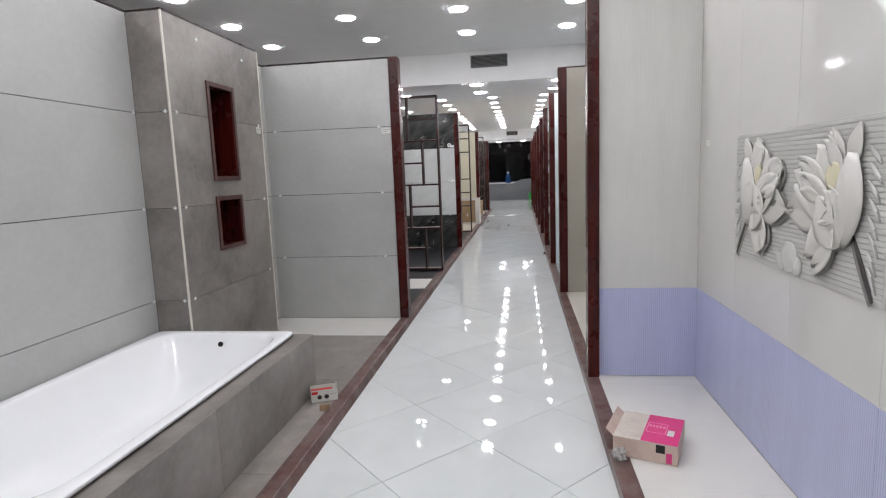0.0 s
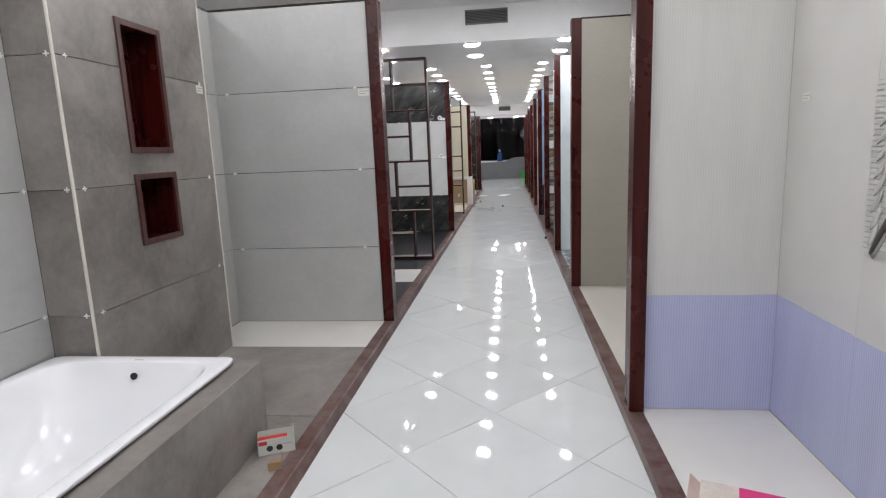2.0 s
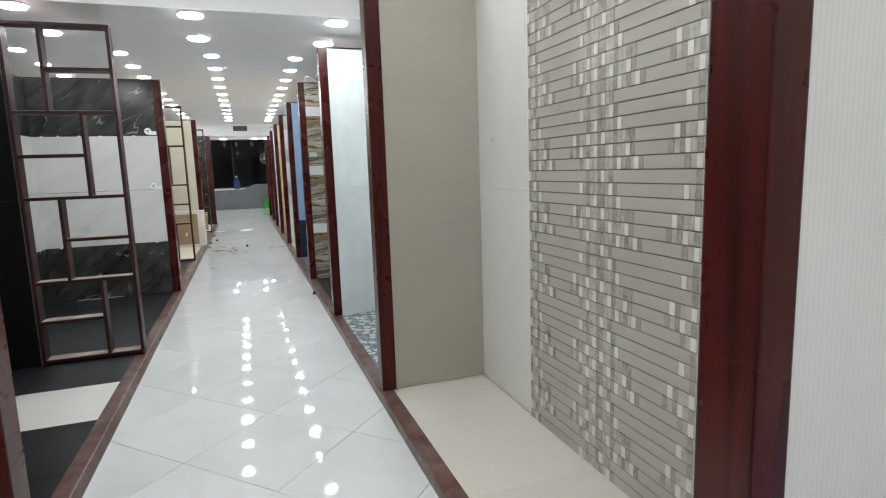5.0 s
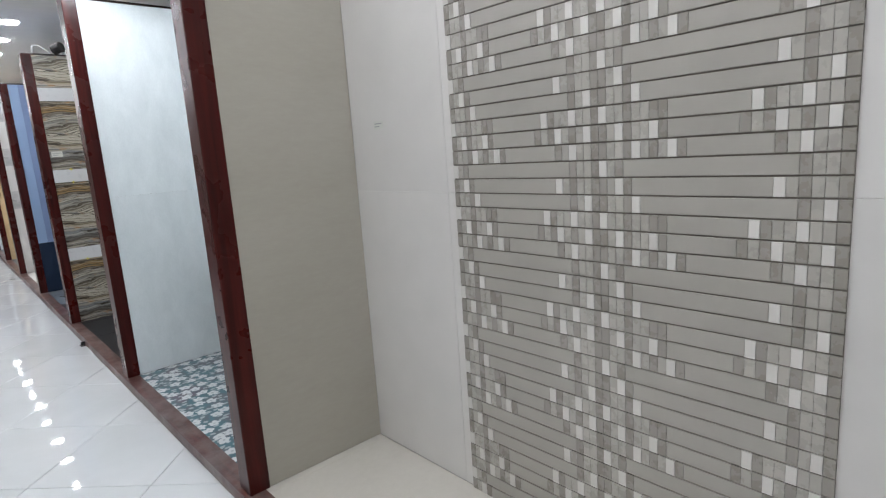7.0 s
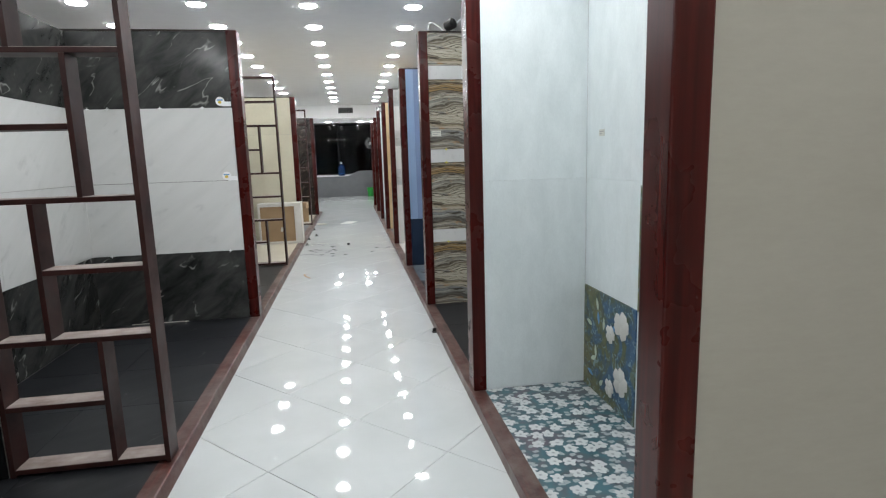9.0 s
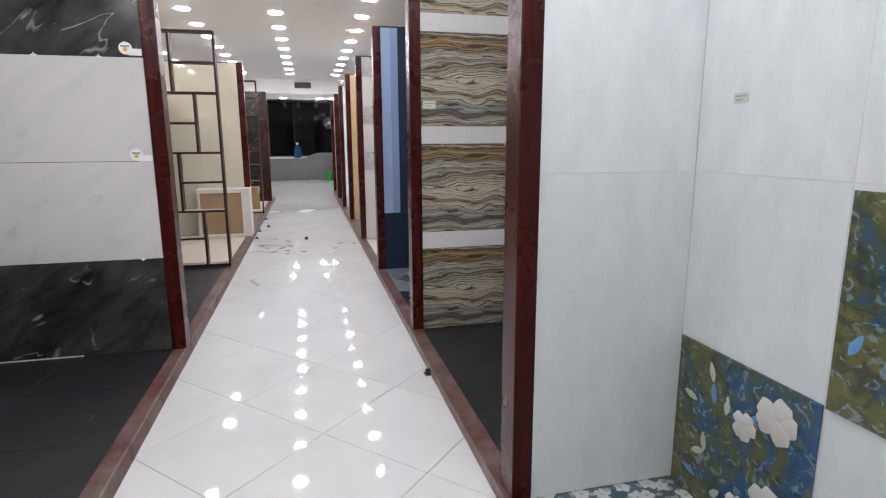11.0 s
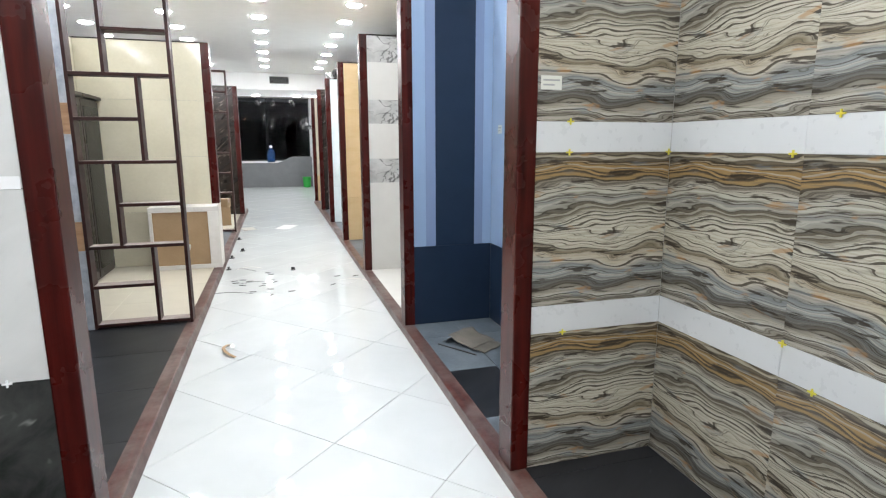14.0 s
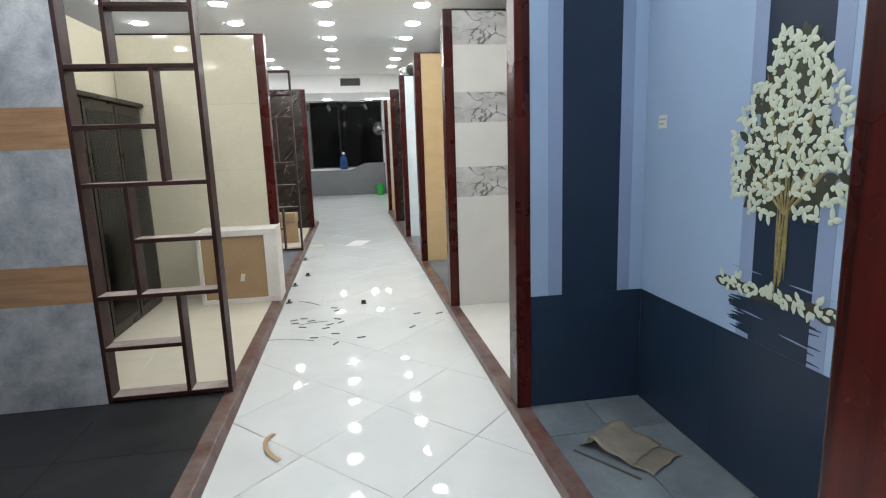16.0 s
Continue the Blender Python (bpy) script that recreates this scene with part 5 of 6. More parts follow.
def tree_mural():
    """The tree on the blue wall: trunk, boughs and many pale leaves in pairs, and a garland at its foot."""
    rng = random.Random(11)
    root = thing("tree_mural", (0, 0, 0), "tile picture of a tree with pale green leaves on blue", "mural")
    root.matrix_basis = plane_left(XBR) @ Matrix.Translation((-11.265, 0.865, 0))
    trunk = bmesh.new()
    for k in range(7):
        petal(trunk, rng.uniform(-0.024, 0.024), rng.uniform(-0.01, 0.06), 90 + rng.uniform(-4, 4), rng.uniform(0.26, 0.42), 0.011, 0.001 + 0.0006 * k, 0.003)
    for a, le in ((60, 0.36), (75, 0.5), (90, 0.55), (104, 0.5), (120, 0.36), (45, 0.25), (135, 0.25)):
        petal(trunk, 0, 0.28, a, le, 0.016, 0.001, 0.003)
    bmesh.ops.recalc_face_normals(trunk, faces=trunk.faces)
    part("trunk", trunk, "bark_gold", root, "golden brown trunk and boughs", True)
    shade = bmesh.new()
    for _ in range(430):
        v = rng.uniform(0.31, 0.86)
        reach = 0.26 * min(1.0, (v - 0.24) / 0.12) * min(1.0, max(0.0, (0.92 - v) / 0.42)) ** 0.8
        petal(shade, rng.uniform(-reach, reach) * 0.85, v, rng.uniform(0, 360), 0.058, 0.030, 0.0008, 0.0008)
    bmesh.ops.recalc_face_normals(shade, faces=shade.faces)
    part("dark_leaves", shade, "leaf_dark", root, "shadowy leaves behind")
    leaves = bmesh.new()
    made, tries = [], 0
    while len(made) < 135 and tries < 4000:
        tries += 1
        v = rng.uniform(0.27, 0.88)
        reach = 0.285 * min(1.0, (v - 0.2) / 0.12) * min(1.0, max(0.0, (0.94 - v) / 0.42)) ** 0.8
        u = rng.uniform(-reach, reach)
        if any((u - a) ** 2 + (v - b) ** 2 < 0.029 ** 2 for a, b in made) or (abs(u) < 0.05 and v < 0.33):
            continue
        made.append((u, v))
        a = rng.uniform(-40, 220)
        for d, le in ((-42, 0.041), (36, 0.040), (172, 0.018)):
            petal(leaves, u, v, a + d + rng.uniform(-10, 10), le * rng.uniform(0.85, 1.15), 0.0215, 0.003, 0.002)
    bmesh.ops.recalc_face_normals(leaves, faces=leaves.faces)
    part("leaves", leaves, "leaf_pale", root, "pale green-white leaves", True)
    ground = bmesh.new()
    for i in range(34):
        petal(ground, -0.34 + 0.018 * i, -0.016 + rng.uniform(-0.006, 0.006), rng.uniform(-12, 12), 0.085, 0.042, 0.0012, 0.001)
    bmesh.ops.recalc_face_normals(ground, faces=ground.faces)
    part("ground_strip", ground, "tree_earth", root, "dark earth at the tree's foot", True)
    garland = bmesh.new()
    for i in range(60):
        petal(garland, rng.uniform(-0.30, 0.28), rng.uniform(-0.03, 0.012), rng.uniform(0, 360), rng.uniform(0.028, 0.042), 0.02, 0.003, 0.002)
    bmesh.ops.recalc_face_normals(garland, faces=garland.faces)
    part("garland", garland, "leaf_pale", root, "fallen pale leaves", True)
    ripples = bmesh.new()
    for i in range(26):
        v = -0.055 - 0.005 * i
        petal(ripples, -0.21 + rng.uniform(-0.05, 0.05), v, rng.uniform(-4, 4), 0.34 + rng.uniform(-0.08, 0.06), 0.016, 0.0006, 0.0004)
    bmesh.ops.recalc_face_normals(ripples, faces=ripples.faces)
    part("rippled_reflection", ripples, "navy", root, "rippled dark reflection printed under the tree")
    for u, v, le in ((-0.24, 0.062, 0.16), (0.05, 0.048, 0.20), (-0.18, -0.105, 0.12), (0.02, -0.14, 0.16)):
        line = bmesh.new()
        petal(line, u, v, -3, le, 0.007, 0.0012, 0.0004)
        bmesh.ops.recalc_face_normals(line, faces=line.faces)
        part("ripple_line", line, "mid_blue", root, "pale ripple line")


tree_mural()


def paper_tag(plane, u, v, w=0.062, h=0.034, words="small white paper price tag stuck on the tiles"):
    root = thing("price_tag", (0, 0, 0), words, "price tag", "price tags")
    root.matrix_basis = plane @ Matrix.Translation((u, v, 0))
    part("paper", boxed(-w / 2, -h / 2, 0.0003, w / 2, h / 2, 0.0016), "paper", root)
    part("print_line", boxed(-w * 0.4, h * 0.12, 0.0018, w * 0.4, h * 0.24, 0.0022), "paper_print", root)
    part("print_line", boxed(-w * 0.4, -h * 0.22, 0.0018, w * 0.15, -h * 0.10, 0.0022), "paper_print", root)


paper_tag(plane_left(XBR), -3.60, 1.54)
paper_tag(plane_left(XBR), -6.10, 1.55)
paper_tag(plane_left(XBR), -8.05, 1.51)
paper_tag(plane_left(XBR), -12.05, 1.50, 0.07, 0.06)
paper_tag(plane_near(RY[4]), 0.535, 1.62, 0.085, 0.05)
paper_tag(plane_near(LY[1]), -1.235, 1.835, 0.085, 0.05)
paper_tag(plane_right(PX), 4.57, 1.835, 0.075, 0.05)


def round_sticker(v):
    root = thing("brand_sticker", (0, 0, 0), "white sticker with a blue and gold disc", "sticker", "stickers on the marble")
    root.matrix_basis = plane_near(LY[2]) @ Matrix.Translation((-1.245, v, 0))
    disc = tube(bmesh.new(), -0.03, 0.012, 0.0003, 0.0016, 0.036, 0.036, 24)
    part("disc", disc, "white_plastic", root)
    part("strip", boxed(-0.02, -0.028, 0.0003, 0.055, 0.010, 0.0014), "white_plastic", root)
    part("emblem", tube(bmesh.new(), -0.032, 0.006, 0.0017, 0.0021, 0.013, 0.013, 18), "sticker_gold", root, "gold blob")
    part("emblem", boxed(-0.055, 0.018, 0.0017, -0.008, 0.028, 0.0021), "sticker_blue", root, "blue bar")


round_sticker(1.91)
round_sticker(1.295)


def spacer(plane, u, v, mat="white_plastic"):
    root = thing("tile_spacer", (0, 0, 0), "small %s plastic tile spacer set in a joint" % ("yellow" if mat == "yellow_plastic" else "white"), "tile spacer", "tile spacers")
    root.matrix_basis = plane @ Matrix.Translation((u, v, 0))
    part("bar", boxed(-0.014, -0.003, 0.0004, 0.014, 0.003, 0.006, 0.001), mat, root)
    part("bar", boxed(-0.003, -0.012, 0.0006, 0.003, 0.012, 0.0055, 0.001), mat, root)
    return root


white_spots = []
for v in ROWS4[1:4]:
    white_spots += [(plane_right(XB1), 3.36, v), (plane_near(PY0), PX - 0.03, v), (plane_right(PX), 3.45, v), (plane_right(PX), 4.57, v), (plane_near(LY[1]), -2.31, v), (plane_near(LY[1]), -1.30, v)]
white_spots += [(plane_right(PX), 3.75, 2.38), (plane_right(PX), 4.37, 2.36)]
white_spots += [(plane_near(LY[2]), u, ROWS4[3]) for u in (-2.30, -2.15, -1.95, -1.75, -1.42)] + [(plane_near(LY[2]), u, ROWS4[1]) for u in (-2.25, -1.3)]
s0 = spacer(*white_spots[0])
for pl, u, v in white_spots[1:]:
    copy_thing(s0, pl @ Matrix.Translation((u, v, 0)))
yellow = [(plane_near(RY[4]), u, v) for u, v in ((0.62, 1.365), (0.62, 1.48), (1.07, 1.365), (0.62, 0.645))] + [(plane_left(XBR), -y, v) for y, v in ((9.66, 1.365), (9.52, 1.48), (9.35, 1.365), (9.62, 0.76), (9.5, 0.645))]
y0s = spacer(*yellow[0], "yellow_plastic")
for pl, u, v in yellow[1:]:
    copy_thing(y0s, pl @ Matrix.Translation((u, v, 0)))


# ---- loose things ----
def cut_carton():
    root = thing("carton", (0.588, 2.787, BASE), "torn pink and white cardboard carton lying on the bay floor", "carton", turn=-21)
    w, d, h = 0.287, 0.305, 0.090
    part("side", boxed(-w / 2, -d / 2, 0, w / 2, -d / 2 + 0.004, h), "pale_carton", root)
    part("side", boxed(-w / 2, d / 2 - 0.004, 0, w / 2, d / 2, h), "pale_carton", root)
    part("side", boxed(w / 2 - 0.004, -d / 2 + 0.004, 0, w / 2, d / 2 - 0.004, h), "pale_carton", root)
    part("bottom", boxed(-w / 2, -d / 2 + 0.004, 0, w / 2 - 0.004, d / 2 - 0.004, 0.004), "pale_carton", root)
    lid = part("lid", boxed(-w / 2, -d / 2, h, w / 2, d / 2, h + 0.004), "scuffed_white", root, "scuffed pale lid")
    part("colour_field", boxed(-0.02, -d / 2 + 0.002, h + 0.0045, w / 2 - 0.001, d / 2 - 0.002, h + 0.0055), "pink_print", lid, "bright pink print")
    part("white_label", boxed(0.085, -0.06, h + 0.0058, 0.115, 0.00, h + 0.0064), "paper", lid, "white label")
    for i in range(5):
        part("print_bar", boxed(-0.005 + i * 0.016, 0.01, h + 0.0058, 0.005 + i * 0.016, 0.035, h + 0.0064), "light_pink", lid, "pale lettering bar")
    for a in ((-0.012, -0.05, -0.008, 0.06), (0.075, -0.05, 0.079, 0.06), (-0.008, -0.05, 0.075, -0.046), (-0.008, 0.056, 0.075, 0.06)):
        part("emblem_line", boxed(a[0], a[1], h + 0.0057, a[2], a[3], h + 0.0062), "light_pink", lid, "pale pink frame line")
    flap = boxed(-0.05, 0, 0, 0.0, d * 0.9, 0.004)
    part("flap", flap, "pale_carton", root, "bent open flap").matrix_basis = pose(-w / 2, -d / 2 + 0.01, h * 0.95, 0, 42, 0)
    part("torn_hole", boxed(0.05, -d / 2 - 0.0012, h * 0.55, 0.09, -d / 2 - 0.0002, h * 0.98), "black_hole", root, "dark torn hole")
    part("corner_print", boxed(0.095, -d / 2 - 0.0012, 0.006, 0.12, -d / 2 - 0.0002, 0.055), "pink_print", root, "pink corner print")


cut_carton()


def film_wad():
    root = thing("plastic_wrap", (0.425, 2.66, BASE), "crumpled clear plastic wrap over the timber sill", "plastic wrap")
    bm = bmesh.new()
    bmesh.ops.create_icosphere(bm, subdivisions=4, radius=0.05)
    for v in bm.verts:
        k = 0.75 + 0.55 * noise.noise(v.co * 38)
        v.co = Vector((v.co.x * k * 0.75, v.co.y * k * 1.25, max(-0.001, v.co.z * k * 0.7 + 0.022)))
    part("film", bm, "plastic_film", root)


film_wad()


def small_box():
    root = thing("fitting_box", (-1.250, 3.275, BASE), "small opened white and red fittings box beside the bath surround", "box", turn=24)
    w, d, h = 0.160, 0.085, 0.074
    part("front", boxed(-w / 2, -d / 2, 0, w / 2, -d / 2 + 0.002, h), "paper", root)
    part("back", boxed(-w / 2, d / 2 - 0.002, 0, w / 2, d / 2, h * 1.05), "paper", root)
    part("side", boxed(-w / 2, -d / 2 + 0.002, 0, -w / 2 + 0.002, d / 2 - 0.002, h), "paper", root)
    part("side", boxed(w / 2 - 0.002, -d / 2 + 0.002, 0, w / 2, d / 2 - 0.002, h * 1.25), "paper", root)
    part("bottom", boxed(-w / 2 + 0.002, -d / 2 + 0.002, 0, w / 2 - 0.002, d / 2 - 0.002, 0.002), "paper", root)
    part("red_patch", boxed(-w / 2 + 0.004, -d / 2 - 0.001, h * 0.66, -w / 2 + 0.04, -d / 2 - 0.0002, h * 0.9), "red_print", root, "red brand patch")
    part("red_edge", boxed(-w / 2, -d / 2 + 0.004, h, w / 2 - 0.03, -d / 2 + 0.03, h + 0.002), "red_print", root, "red lid edge")
    for dx in (-0.03, 0.012):
        bm = tube(bmesh.new(), 0, 0, 0.0002, 0.0012, 0.014, 0.014, 20)
        part("picture", bm, "black_plastic", root, "dark picture of a fitting").matrix_basis = pose(dx, -d / 2, h * 0.40, 90, 0, 0)
    part("print_line", boxed(0.03, -d / 2 - 0.001, h * 0.55, 0.07, -d / 2 - 0.0002, h * 0.60), "paper_print", root)
    scrap = thing("cardboard_scrap", (-1.205, 3.145, BASE), "folded scrap of brown cardboard beside a small box", "cardboard", turn=20)
    part("base", boxed(-0.025, -0.045, 0, 0.03, 0.045, 0.002), "cardboard", scrap)
    part("wall", boxed(0.028, -0.045, 0.002, 0.03, 0.045, 0.035), "cardboard", scrap)
    part("wall", boxed(-0.025, -0.045, 0.002, 0.028, -0.043, 0.035), "cardboard", scrap)


small_box()


def cabinet_niche():
    """The dark built-in cupboard in the cream bay."""
    root = thing("dark_cupboard", (-2.39, 13.35, BASE), "tall dark brown cupboard with a glossy door and capping", "cupboard")
    part("body", boxed(0.002, 0, 0, 0.16, 1.72, 1.79, 0.003), "dark_door", root)
    for i in range(3):
        d = part("door", boxed(0.163, 0.03 + i * 0.56, 0.03, 0.178, 0.57 + i * 0.56, 1.77, 0.003), "dark_door", root)
        part("pane", boxed(0.1785, 0.08 + i * 0.56, 0.10, 0.1815, 0.52 + i * 0.56, 1.71), "night_glass", d, "dark glossy door panel")
    part("cap", boxed(0.002, -0.02, 1.792, 0.205, 1.735, 1.825, 0.004), "dark_door", root)


cabinet_niche()


def framed_crate():
    """A pale framed packing crate with a brown board face."""
    root = thing("packing_crate", (-1.44, 14.77, BASE), "white-framed packing crate with a brown board face standing on cream tiles", "crate")
    w, h, d = 0.70, 0.68, 0.32
    part("panel", boxed(-w / 2 + 0.03, 0.018, 0.03, w / 2 - 0.10, 0.024, h - 0.05), "cardboard", root, "brown board")
    part("top_rail", boxed(-w / 2, 0, h - 0.055, w / 2, 0.03, h, 0.004), "foam", root)
    part("bottom_rail", boxed(-w / 2, 0, 0, w / 2, 0.03, 0.045, 0.004), "foam", root)
    part("side_rail", boxed(-w / 2, 0, 0.045, -w / 2 + 0.035, 0.03, h - 0.055, 0.004), "foam", root)
    part("side_rail", boxed(w / 2 - 0.115, 0, 0.045, w / 2, 0.03, h - 0.055, 0.004), "foam", root)
    part("side_board", boxed(w / 2 - 0.012, 0.031, 0, w / 2, d, h + 0.01, 0.003), "foam", root, "scuffed white side board")
    part("side_board", boxed(-w / 2, 0.031, 0, -w / 2 + 0.012, d, h, 0.003), "foam", root)
    part("top_board", boxed(-w / 2 + 0.012, 0.031, h - 0.012, w / 2 - 0.012, d, h, 0.003), "foam", root)
    bar = boxed(-0.018, 0, -0.035, 0.018, 0.0015, 0.035)
    part("label", bar, "paper", root, "white paper label").matrix_basis = pose(0.02, 0.016, 0.24, 0, 12, 0)


framed_crate()


def brown_carton(x, y, z, w, d, h, turn):
    root = thing("cardboard_box", (x, y, z), "closed brown cardboard box with a pale tape strip", "cardboard box", "cardboard boxes", turn)
    part("body", boxed(-w / 2, -d / 2, 0, w / 2, d / 2, h, 0.004), "cardboard", root)
    part("tape", boxed(-w / 2 - 0.0006, -0.025, h * 0.5, w / 2 + 0.0006, 0.025, h + 0.0012), "pale_carton", root, "pale tape")


brown_carton(-1.42, 18.35, BASE, 0.34, 0.30, 0.30, 6)
brown_carton(-1.40, 18.36, BASE + 0.302, 0.28, 0.24, 0.14, -9)
brown_carton(0.72, 21.5, BASE, 0.30, 0.26, 0.24, 15)


def tile_shards():
    """Broken tile and a bent sheet on the slate floor."""
    root = thing("broken_sheet", (0.755, 11.715, BASE), "bent dusty brown sheet lying broken on slate tiles", "debris", turn=-54)

    def sheet(x0, x1, y0, y1, height, material, name, words):
        bm = bmesh.new()
        bmesh.ops.create_grid(bm, x_segments=18, y_segments=10, size=0.5)
        for v in bm.verts:
            x, y = x0 + (v.co.x + 0.5) * (x1 - x0), y0 + (v.co.y + 0.5) * (y1 - y0)
            v.co = Vector((x + 0.028 * noise.noise(Vector((0, y * 14, x1))), y + 0.022 * noise.noise(Vector((x * 14, 0, y1))), max(0.0045, height(x) + 0.006 * noise.noise(Vector((x * 9, y * 9, x0))))))
        bmesh.ops.recalc_face_normals(bm, faces=bm.faces)
        bmesh.ops.solidify(bm, geom=bm.faces, thickness=0.003)
        part(name, bm, material, root, words, True)

    sheet(-0.11, 0.11, -0.12, 0.12, lambda x: 0.020 + 0.045 * math.exp(-((x + 0.09) / 0.07) ** 2), "tile_shard", "panel", "dusty arched panel")
    sheet(0.105, 0.20, -0.12, 0.10, lambda x: 0.018 - 0.10 * (x - 0.105), "film_brown", "flap", "darker flattened flap")
    # Dark piece that stands for the shadow under the curled left edge.
    sheet(-0.16, -0.105, -0.11, 0.08, lambda x: 0.006 + 0.6 * (x + 0.16), "film_brown", "flap", "dark flap for the shaded hollow under the curl")
    bar = thing("metal_strip", (0.62, 11.615, BASE), "thin dark metal trim strip on slate tiles", "strip", turn=-56)
    part("strip", boxed(-0.16, -0.005, 0, 0.16, 0.005, 0.006, 0.001), "scrap_metal", bar)


tile_shards()


def floor_scraps():
    """Offcuts, clips and curled strips left on the corridor floor."""
    rng = random.Random(3)
    master = thing("offcut", (-0.94, 14.29, 0.0), "short dark offcut strip on the white floor", "offcut", "offcuts on the floor", 20)
    part("strip", boxed(-0.032, -0.008, 0, 0.032, 0.008, 0.005, 0.001), "scrap_metal", master)
    spots = [(-0.86, 14.32), (-0.79, 14.24), (-0.92, 14.20), (-0.66, 14.01), (-0.58, 14.50), (-0.61, 14.59), (-0.57, 14.24), (-0.54, 14.14), (-0.74, 13.79),
             (-0.58, 13.85), (-0.57, 13.62), (-0.38, 13.71), (0.03, 13.86), (0.11, 14.22), (0.30, 14.18), (-0.85, 14.08), (-0.63, 14.10)]
    for x, y in spots:
        copy_thing(master, pose(x, y, 0.0, 0, 0, rng.uniform(-35, 60)))
    clip0 = thing("plastic_clip", (-0.34, 14.67, 0.0), "small black plastic tile clip on the white floor", "clip", "tile clips")
    part("base", boxed(-0.025, -0.025, 0, 0.025, 0.025, 0.008, 0.002), "black_plastic", clip0)
    part("wedge", boxed(-0.02, -0.006, 0.008, 0.02, 0.006, 0.035, 0.002), "black_plastic", clip0)
    for x, y in ((-1.04, 14.89), (-0.95, 16.04), (-1.05, 15.57), (-1.05, 17.01), (0.375, 9.58)):
        copy_thing(clip0, pose(x, y, 0.0, 0, 0, rng.uniform(0, 90)))

    def curl(x, y, r, start, sweep, width, mat, words, turn):
        root = thing("curled_strip", (x, y, 0.0), words, "strip", turn=turn)
        bm = bmesh.new()
        rows = []
        for i in range(17):
            a = radians(start + sweep * i / 16)
            h = 0.003 + 0.018 * math.sin(math.pi * i / 16)
            rows.append([bm.verts.new(((r + k) * math.cos(a), (r + k) * math.sin(a), h + z)) for k, z in ((-width / 2, 0), (width / 2, 0), (width / 2, 0.002), (-width / 2, 0.002))])
        for p, q in zip(rows, rows[1:]):
            for k in range(4):
                bm.faces.new((p[k], p[(k + 1) % 4], q[(k + 1) % 4], q[k]))
        bm.faces.new(rows[0])
        bm.faces.new(rows[-1])
        bmesh.ops.recalc_face_normals(bm, faces=bm.faces)
        part("strip", bm, mat, root)

    curl(-0.675, 12.215, 0.20, 150, 85, 0.022, "cardboard", "curled brown tape strip on the white floor", 0)
    curl(-0.50, 15.65, 1.95, 251, 12, 0.008, "scrap_metal", "long thin dark trim strip on the white floor", 0)
    curl(-0.80, 14.62, 0.25, 60, 70, 0.010, "foam", "pale curled offcut on the white floor", 0)
    curl(0.12, 13.7, 0.30, 20, 75, 0.008, "foam", "pale curled offcut on the white floor", 0)
    curl(-0.80, 14.32, 0.20, 245, 75, 0.012, "scrap_metal", "bent dark trim strip on the white floor", 0)
    curl(-0.62, 15.05, 0.36, 205, 45, 0.010, "scrap_metal", "bent dark trim strip on the white floor", 0)
    curl(-0.95, 17.45, 0.32, 255, 35, 0.016, "beige", "pale curled offcut on the white floor", 0)
    sheet = thing("paper_sheet", (-0.34, 18.16, 0.0), "flat white sheet lying on the glossy floor", "paper", turn=-20)
    part("page", boxed(-0.13, -0.24, 0.0, 0.13, 0.24, 0.003), "mural_ground", sheet)
    bag = thing("plastic_bag", (0.62, 20.95, BASE), "crumpled pink plastic bag on a bay floor", "plastic bag")
    bm = bmesh.new()
    bmesh.ops.create_icosphere(bm, subdivisions=3, radius=0.09)
    for v in bm.verts:
        k = 0.75 + 0.5 * noise.noise(v.co * 20)
        v.co = Vector((v.co.x * k, v.co.y * k, max(0.0, v.co.z * k + 0.05)))
    part("film", bm, "light_pink", bag)
    board = thing("tile_offcut", (-0.96, 18.10, 0.0), "pale tile offcut lying on the white floor", "tile", turn=12)
    part("slab", boxed(-0.10, -0.16, 0, 0.10, 0.16, 0.008, 0.001), "beige", board)


floor_scraps()


def top_clutter():
    """A small black spotlight and white cable on top of the onyx wall."""
    root = thing("loose_spotlight", (0.66, 10.30, TOP + 0.014), "black spotlight lying on top of the wall", "spotlight")
    bm = lathe([(0.03, 0.0), (0.042, 0.01), (0.045, 0.09), (0.03, 0.10)], 18)
    part("housing", bm, "black_plastic", root).matrix_basis = pose(0, 0, 0.045, 75, 0, 40)
    part("foot", boxed(-0.05, -0.02, 0, 0.05, 0.02, 0.006, 0.002), "black_plastic", root)

    def cable(points, words):
        cu = bpy.data.curves.new("cable", "CURVE")
        cu.dimensions, cu.bevel_depth, cu.bevel_resolution = "3D", 0.006, 2
        sp = cu.splines.new("BEZIER")
        sp.bezier_points.add(len(points) - 1)
        for p, co in zip(sp.bezier_points, points):
            p.co = co
            p.handle_left_type = p.handle_right_type = "AUTO"
        cu.materials.append(M["white_plastic"])
        tagged(new("cable", cu), words, "cable")

    cable([(0.50, 10.28, TOP + 0.02), (0.52, 10.30, TOP + 0.09), (0.60, 10.30, TOP + 0.06), (0.64, 10.30, TOP + 0.02)], "white cable looped on top of the wall")
    cable([(0.72, 10.30, TOP + 0.02), (0.80, 10.30, TOP + 0.13), (0.86, 10.30, TOP + 0.12), (0.88, 10.30, TOP + 0.02)], "white cable looped on top of the wall")


top_clutter()


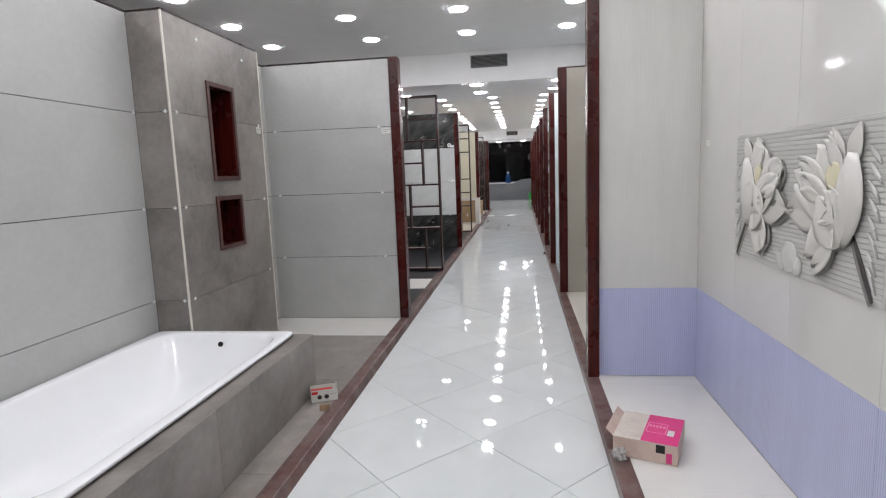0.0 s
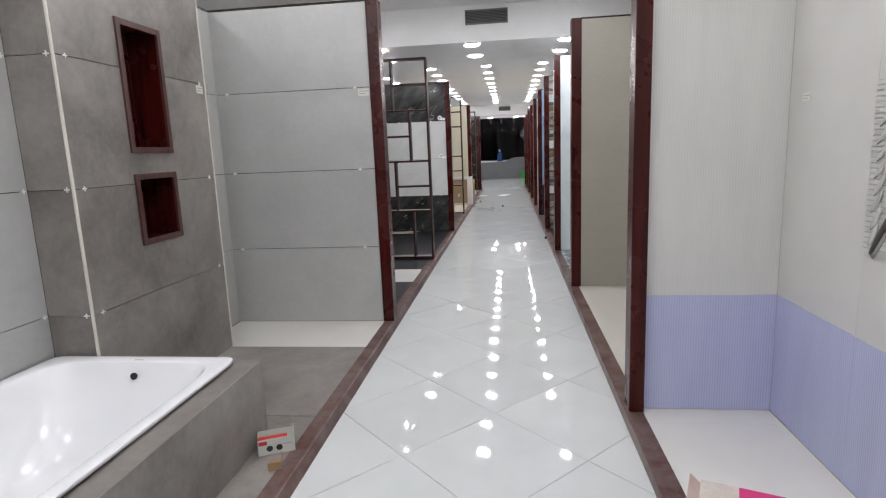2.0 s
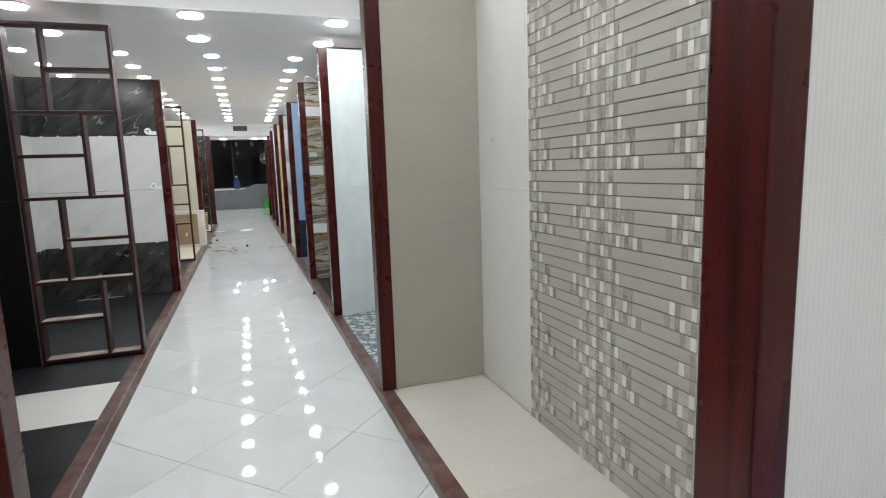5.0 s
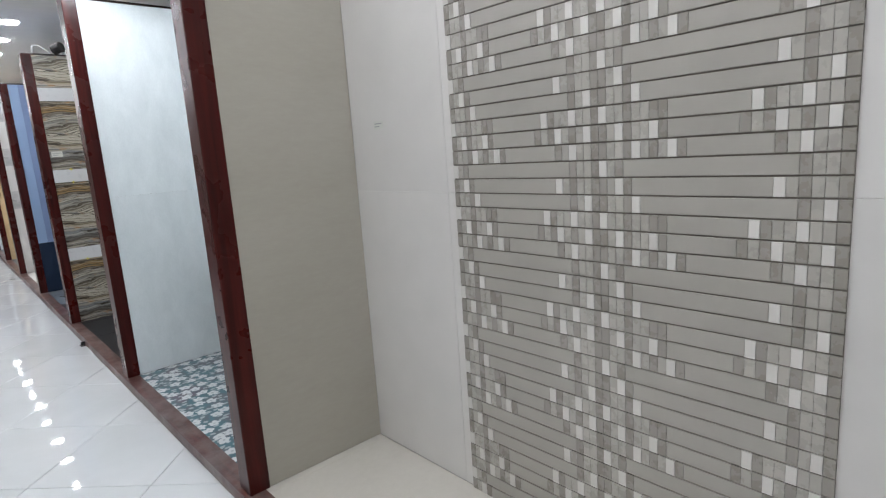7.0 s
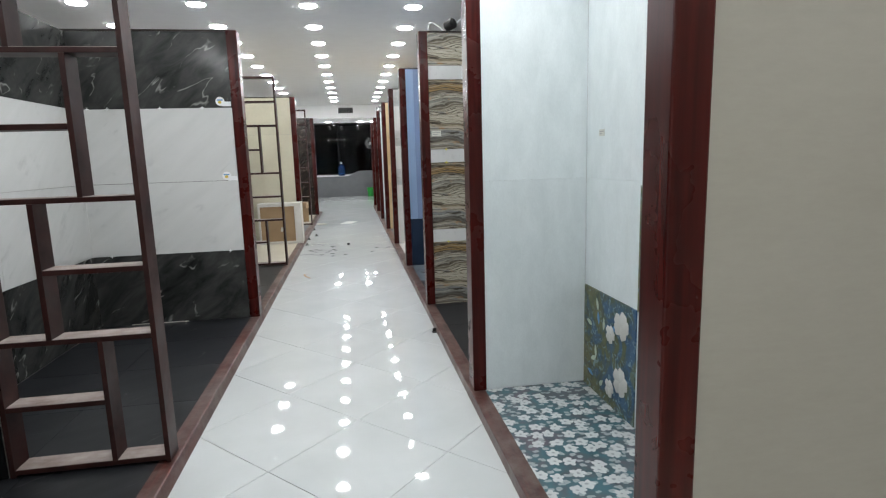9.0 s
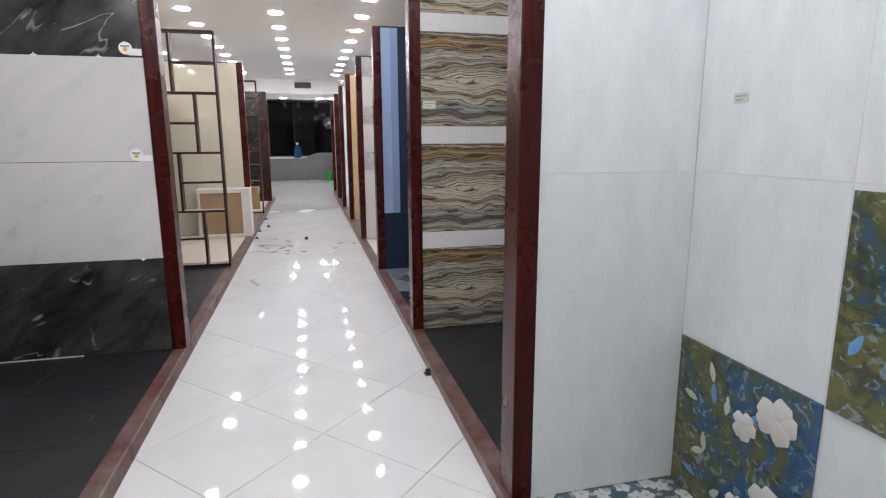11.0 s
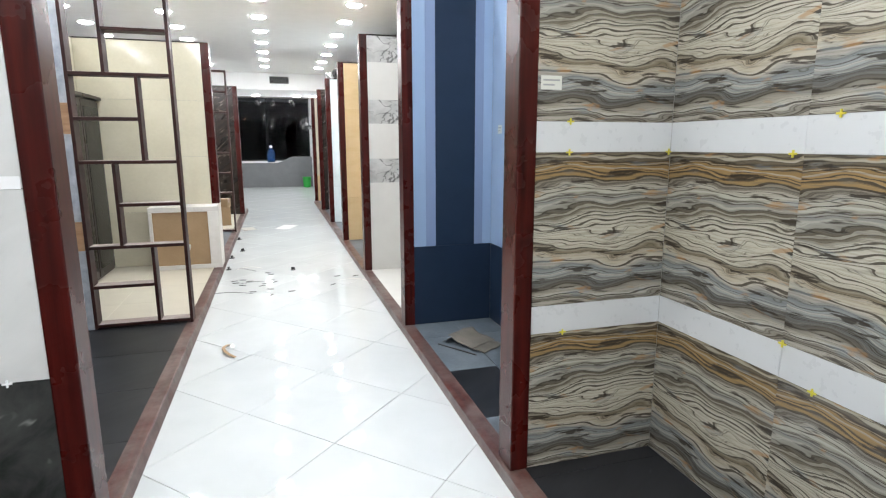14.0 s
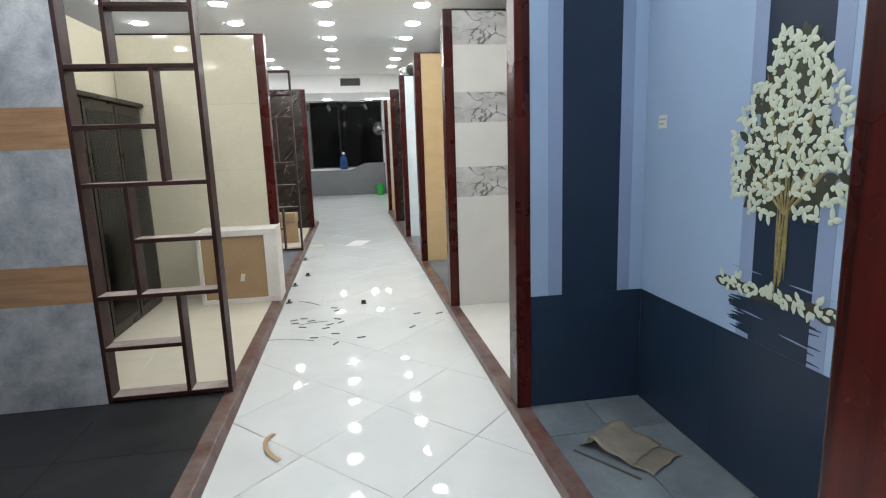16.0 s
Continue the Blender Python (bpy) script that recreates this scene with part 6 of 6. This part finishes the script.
def far_clutter():
    """A black lamp head and a crumpled plastic bag on top of a farther wall."""
    root = thing("loose_spotlight", (0.60, 18.18, TOP + 0.014), "large black lamp head lying on top of a display wall", "spotlight")
    part("housing", lathe([(0.05, 0.0), (0.085, 0.02), (0.095, 0.13), (0.07, 0.17)], 22), "black_plastic", root).matrix_basis = pose(0.0, 0.08, 0.093, 90, 0, 25)
    part("foot", boxed(-0.05, -0.04, 0, 0.05, 0.04, 0.012, 0.002), "black_plastic", root)
    bag = thing("plastic_bag", (0.47, 18.18, TOP + 0.014), "crumpled clear plastic bag on top of a display wall", "plastic bag")
    bm = bmesh.new()
    bmesh.ops.create_icosphere(bm, subdivisions=3, radius=0.075)
    for v in bm.verts:
        k = 0.75 + 0.5 * noise.noise(v.co * 22)
        v.co = Vector((v.co.x * k, v.co.y * k * 0.7, max(-0.001, v.co.z * k + 0.055)))
    part("film", bm, "plastic_film", bag)


far_clutter()


# ---- small pieces last ----
def mosaic_panel():
    """Strip mosaic: rows of plain bars broken by clusters of small bright and dark chips."""
    rng = random.Random(21)
    plane = plane_left(XBR)
    root = thing("mosaic_panel", (0, 0, 0), "strip mosaic panel of taupe bars with pearly chips", "mosaic")
    root.matrix_basis = plane @ Matrix.Translation((-5.648, 0.0545, 0))
    rows, rh, slot, wide = 47, 0.0506, 0.0255, 0.61
    part("backing", boxed(0, 0, 0.0003, 2 * wide, rows * rh, 0.004), "mosaic_grout", root, "dark grout behind the chips")
    shapes = {}

    def piece(w, mat, name, u, v, th):
        key = (round(w, 4), mat, th)
        if key not in shapes:
            bm = bmesh.new()
            g, e = 0.0004, 0.0012
            hh = rh - 0.0036
            rings = [[bm.verts.new(p) for p in ((-w / 2 + i, -hh / 2 + i, z), (w / 2 - i, -hh / 2 + i, z), (w / 2 - i, hh / 2 - i, z), (-w / 2 + i, hh / 2 - i, z))] for i, z in ((g, 0.004), (g, th - e), (g + e, th))]
            for a, b in zip(rings, rings[1:]):
                for k in range(4):
                    bm.faces.new((a[k], a[(k + 1) % 4], b[(k + 1) % 4], b[k]))
            bm.faces.new(rings[-1])
            shapes[key] = mesh_of(name, bm, mat)
        return place(name, shapes[key], root, Matrix.Translation((u, v, 0)))

    spare = {m: bmesh.new() for m in ("mosaic_dark", "mosaic_mid", "mosaic_bright")}

    def joined(w, mat, u, v, th):
        hh = rh - 0.0036
        box(spare[mat], u - w / 2 + 0.0004, v - hh / 2, 0.004, u + w / 2 - 0.0004, v + hh / 2, th)

    # per row of the repeat: bright chips and length of the cluster, counted from either end of a tile
    left = ((10, 4, 8), (3, 0), (4, 2), (5, 4), (8, 0), (8, 2, 6))
    right = ((6, 3), (4,), (6, 5), (4, 1), (8, 7, 3), (9, 5, 1))
    for r in range(rows):
        v = (r + 0.5) * rh
        k = (26 - r) % 6
        for tile in range(2):
            (nl, *lb), (nr, *rb) = left[k], right[k]
            for count, bright, base, step in ((nl, lb, tile * wide, 1), (nr, rb, (tile + 1) * wide, -1)):
                for i in range(count):
                    u = base + step * (i + 0.5) * slot
                    mat = "mosaic_bright" if i in bright else ("mosaic_dark" if (i * 7 + k * 3) % 3 == 0 or i == count - 1 else "mosaic_mid")
                    th = 0.0105 if mat == "mosaic_bright" else 0.009
                    if 17 <= r < 30:
                        piece(slot, mat, "chip", u, v, th)
                    else:
                        joined(slot, mat, u, v, th)
            u0, u1 = tile * wide + nl * slot, (tile + 1) * wide - nr * slot
            piece(u1 - u0, "mosaic_bar", "bar", (u0 + u1) / 2, v, 0.009)
    for mat, bm in spare.items():
        tagged(part("chip_inlay", bm, mat, root), kind="stuff")


mosaic_panel()
diagonal_floor(corridor, XL, XR, -2.5, 20.9)
diagonal_floor(hall, -3.2, 1.5, 20.9, 27.8)
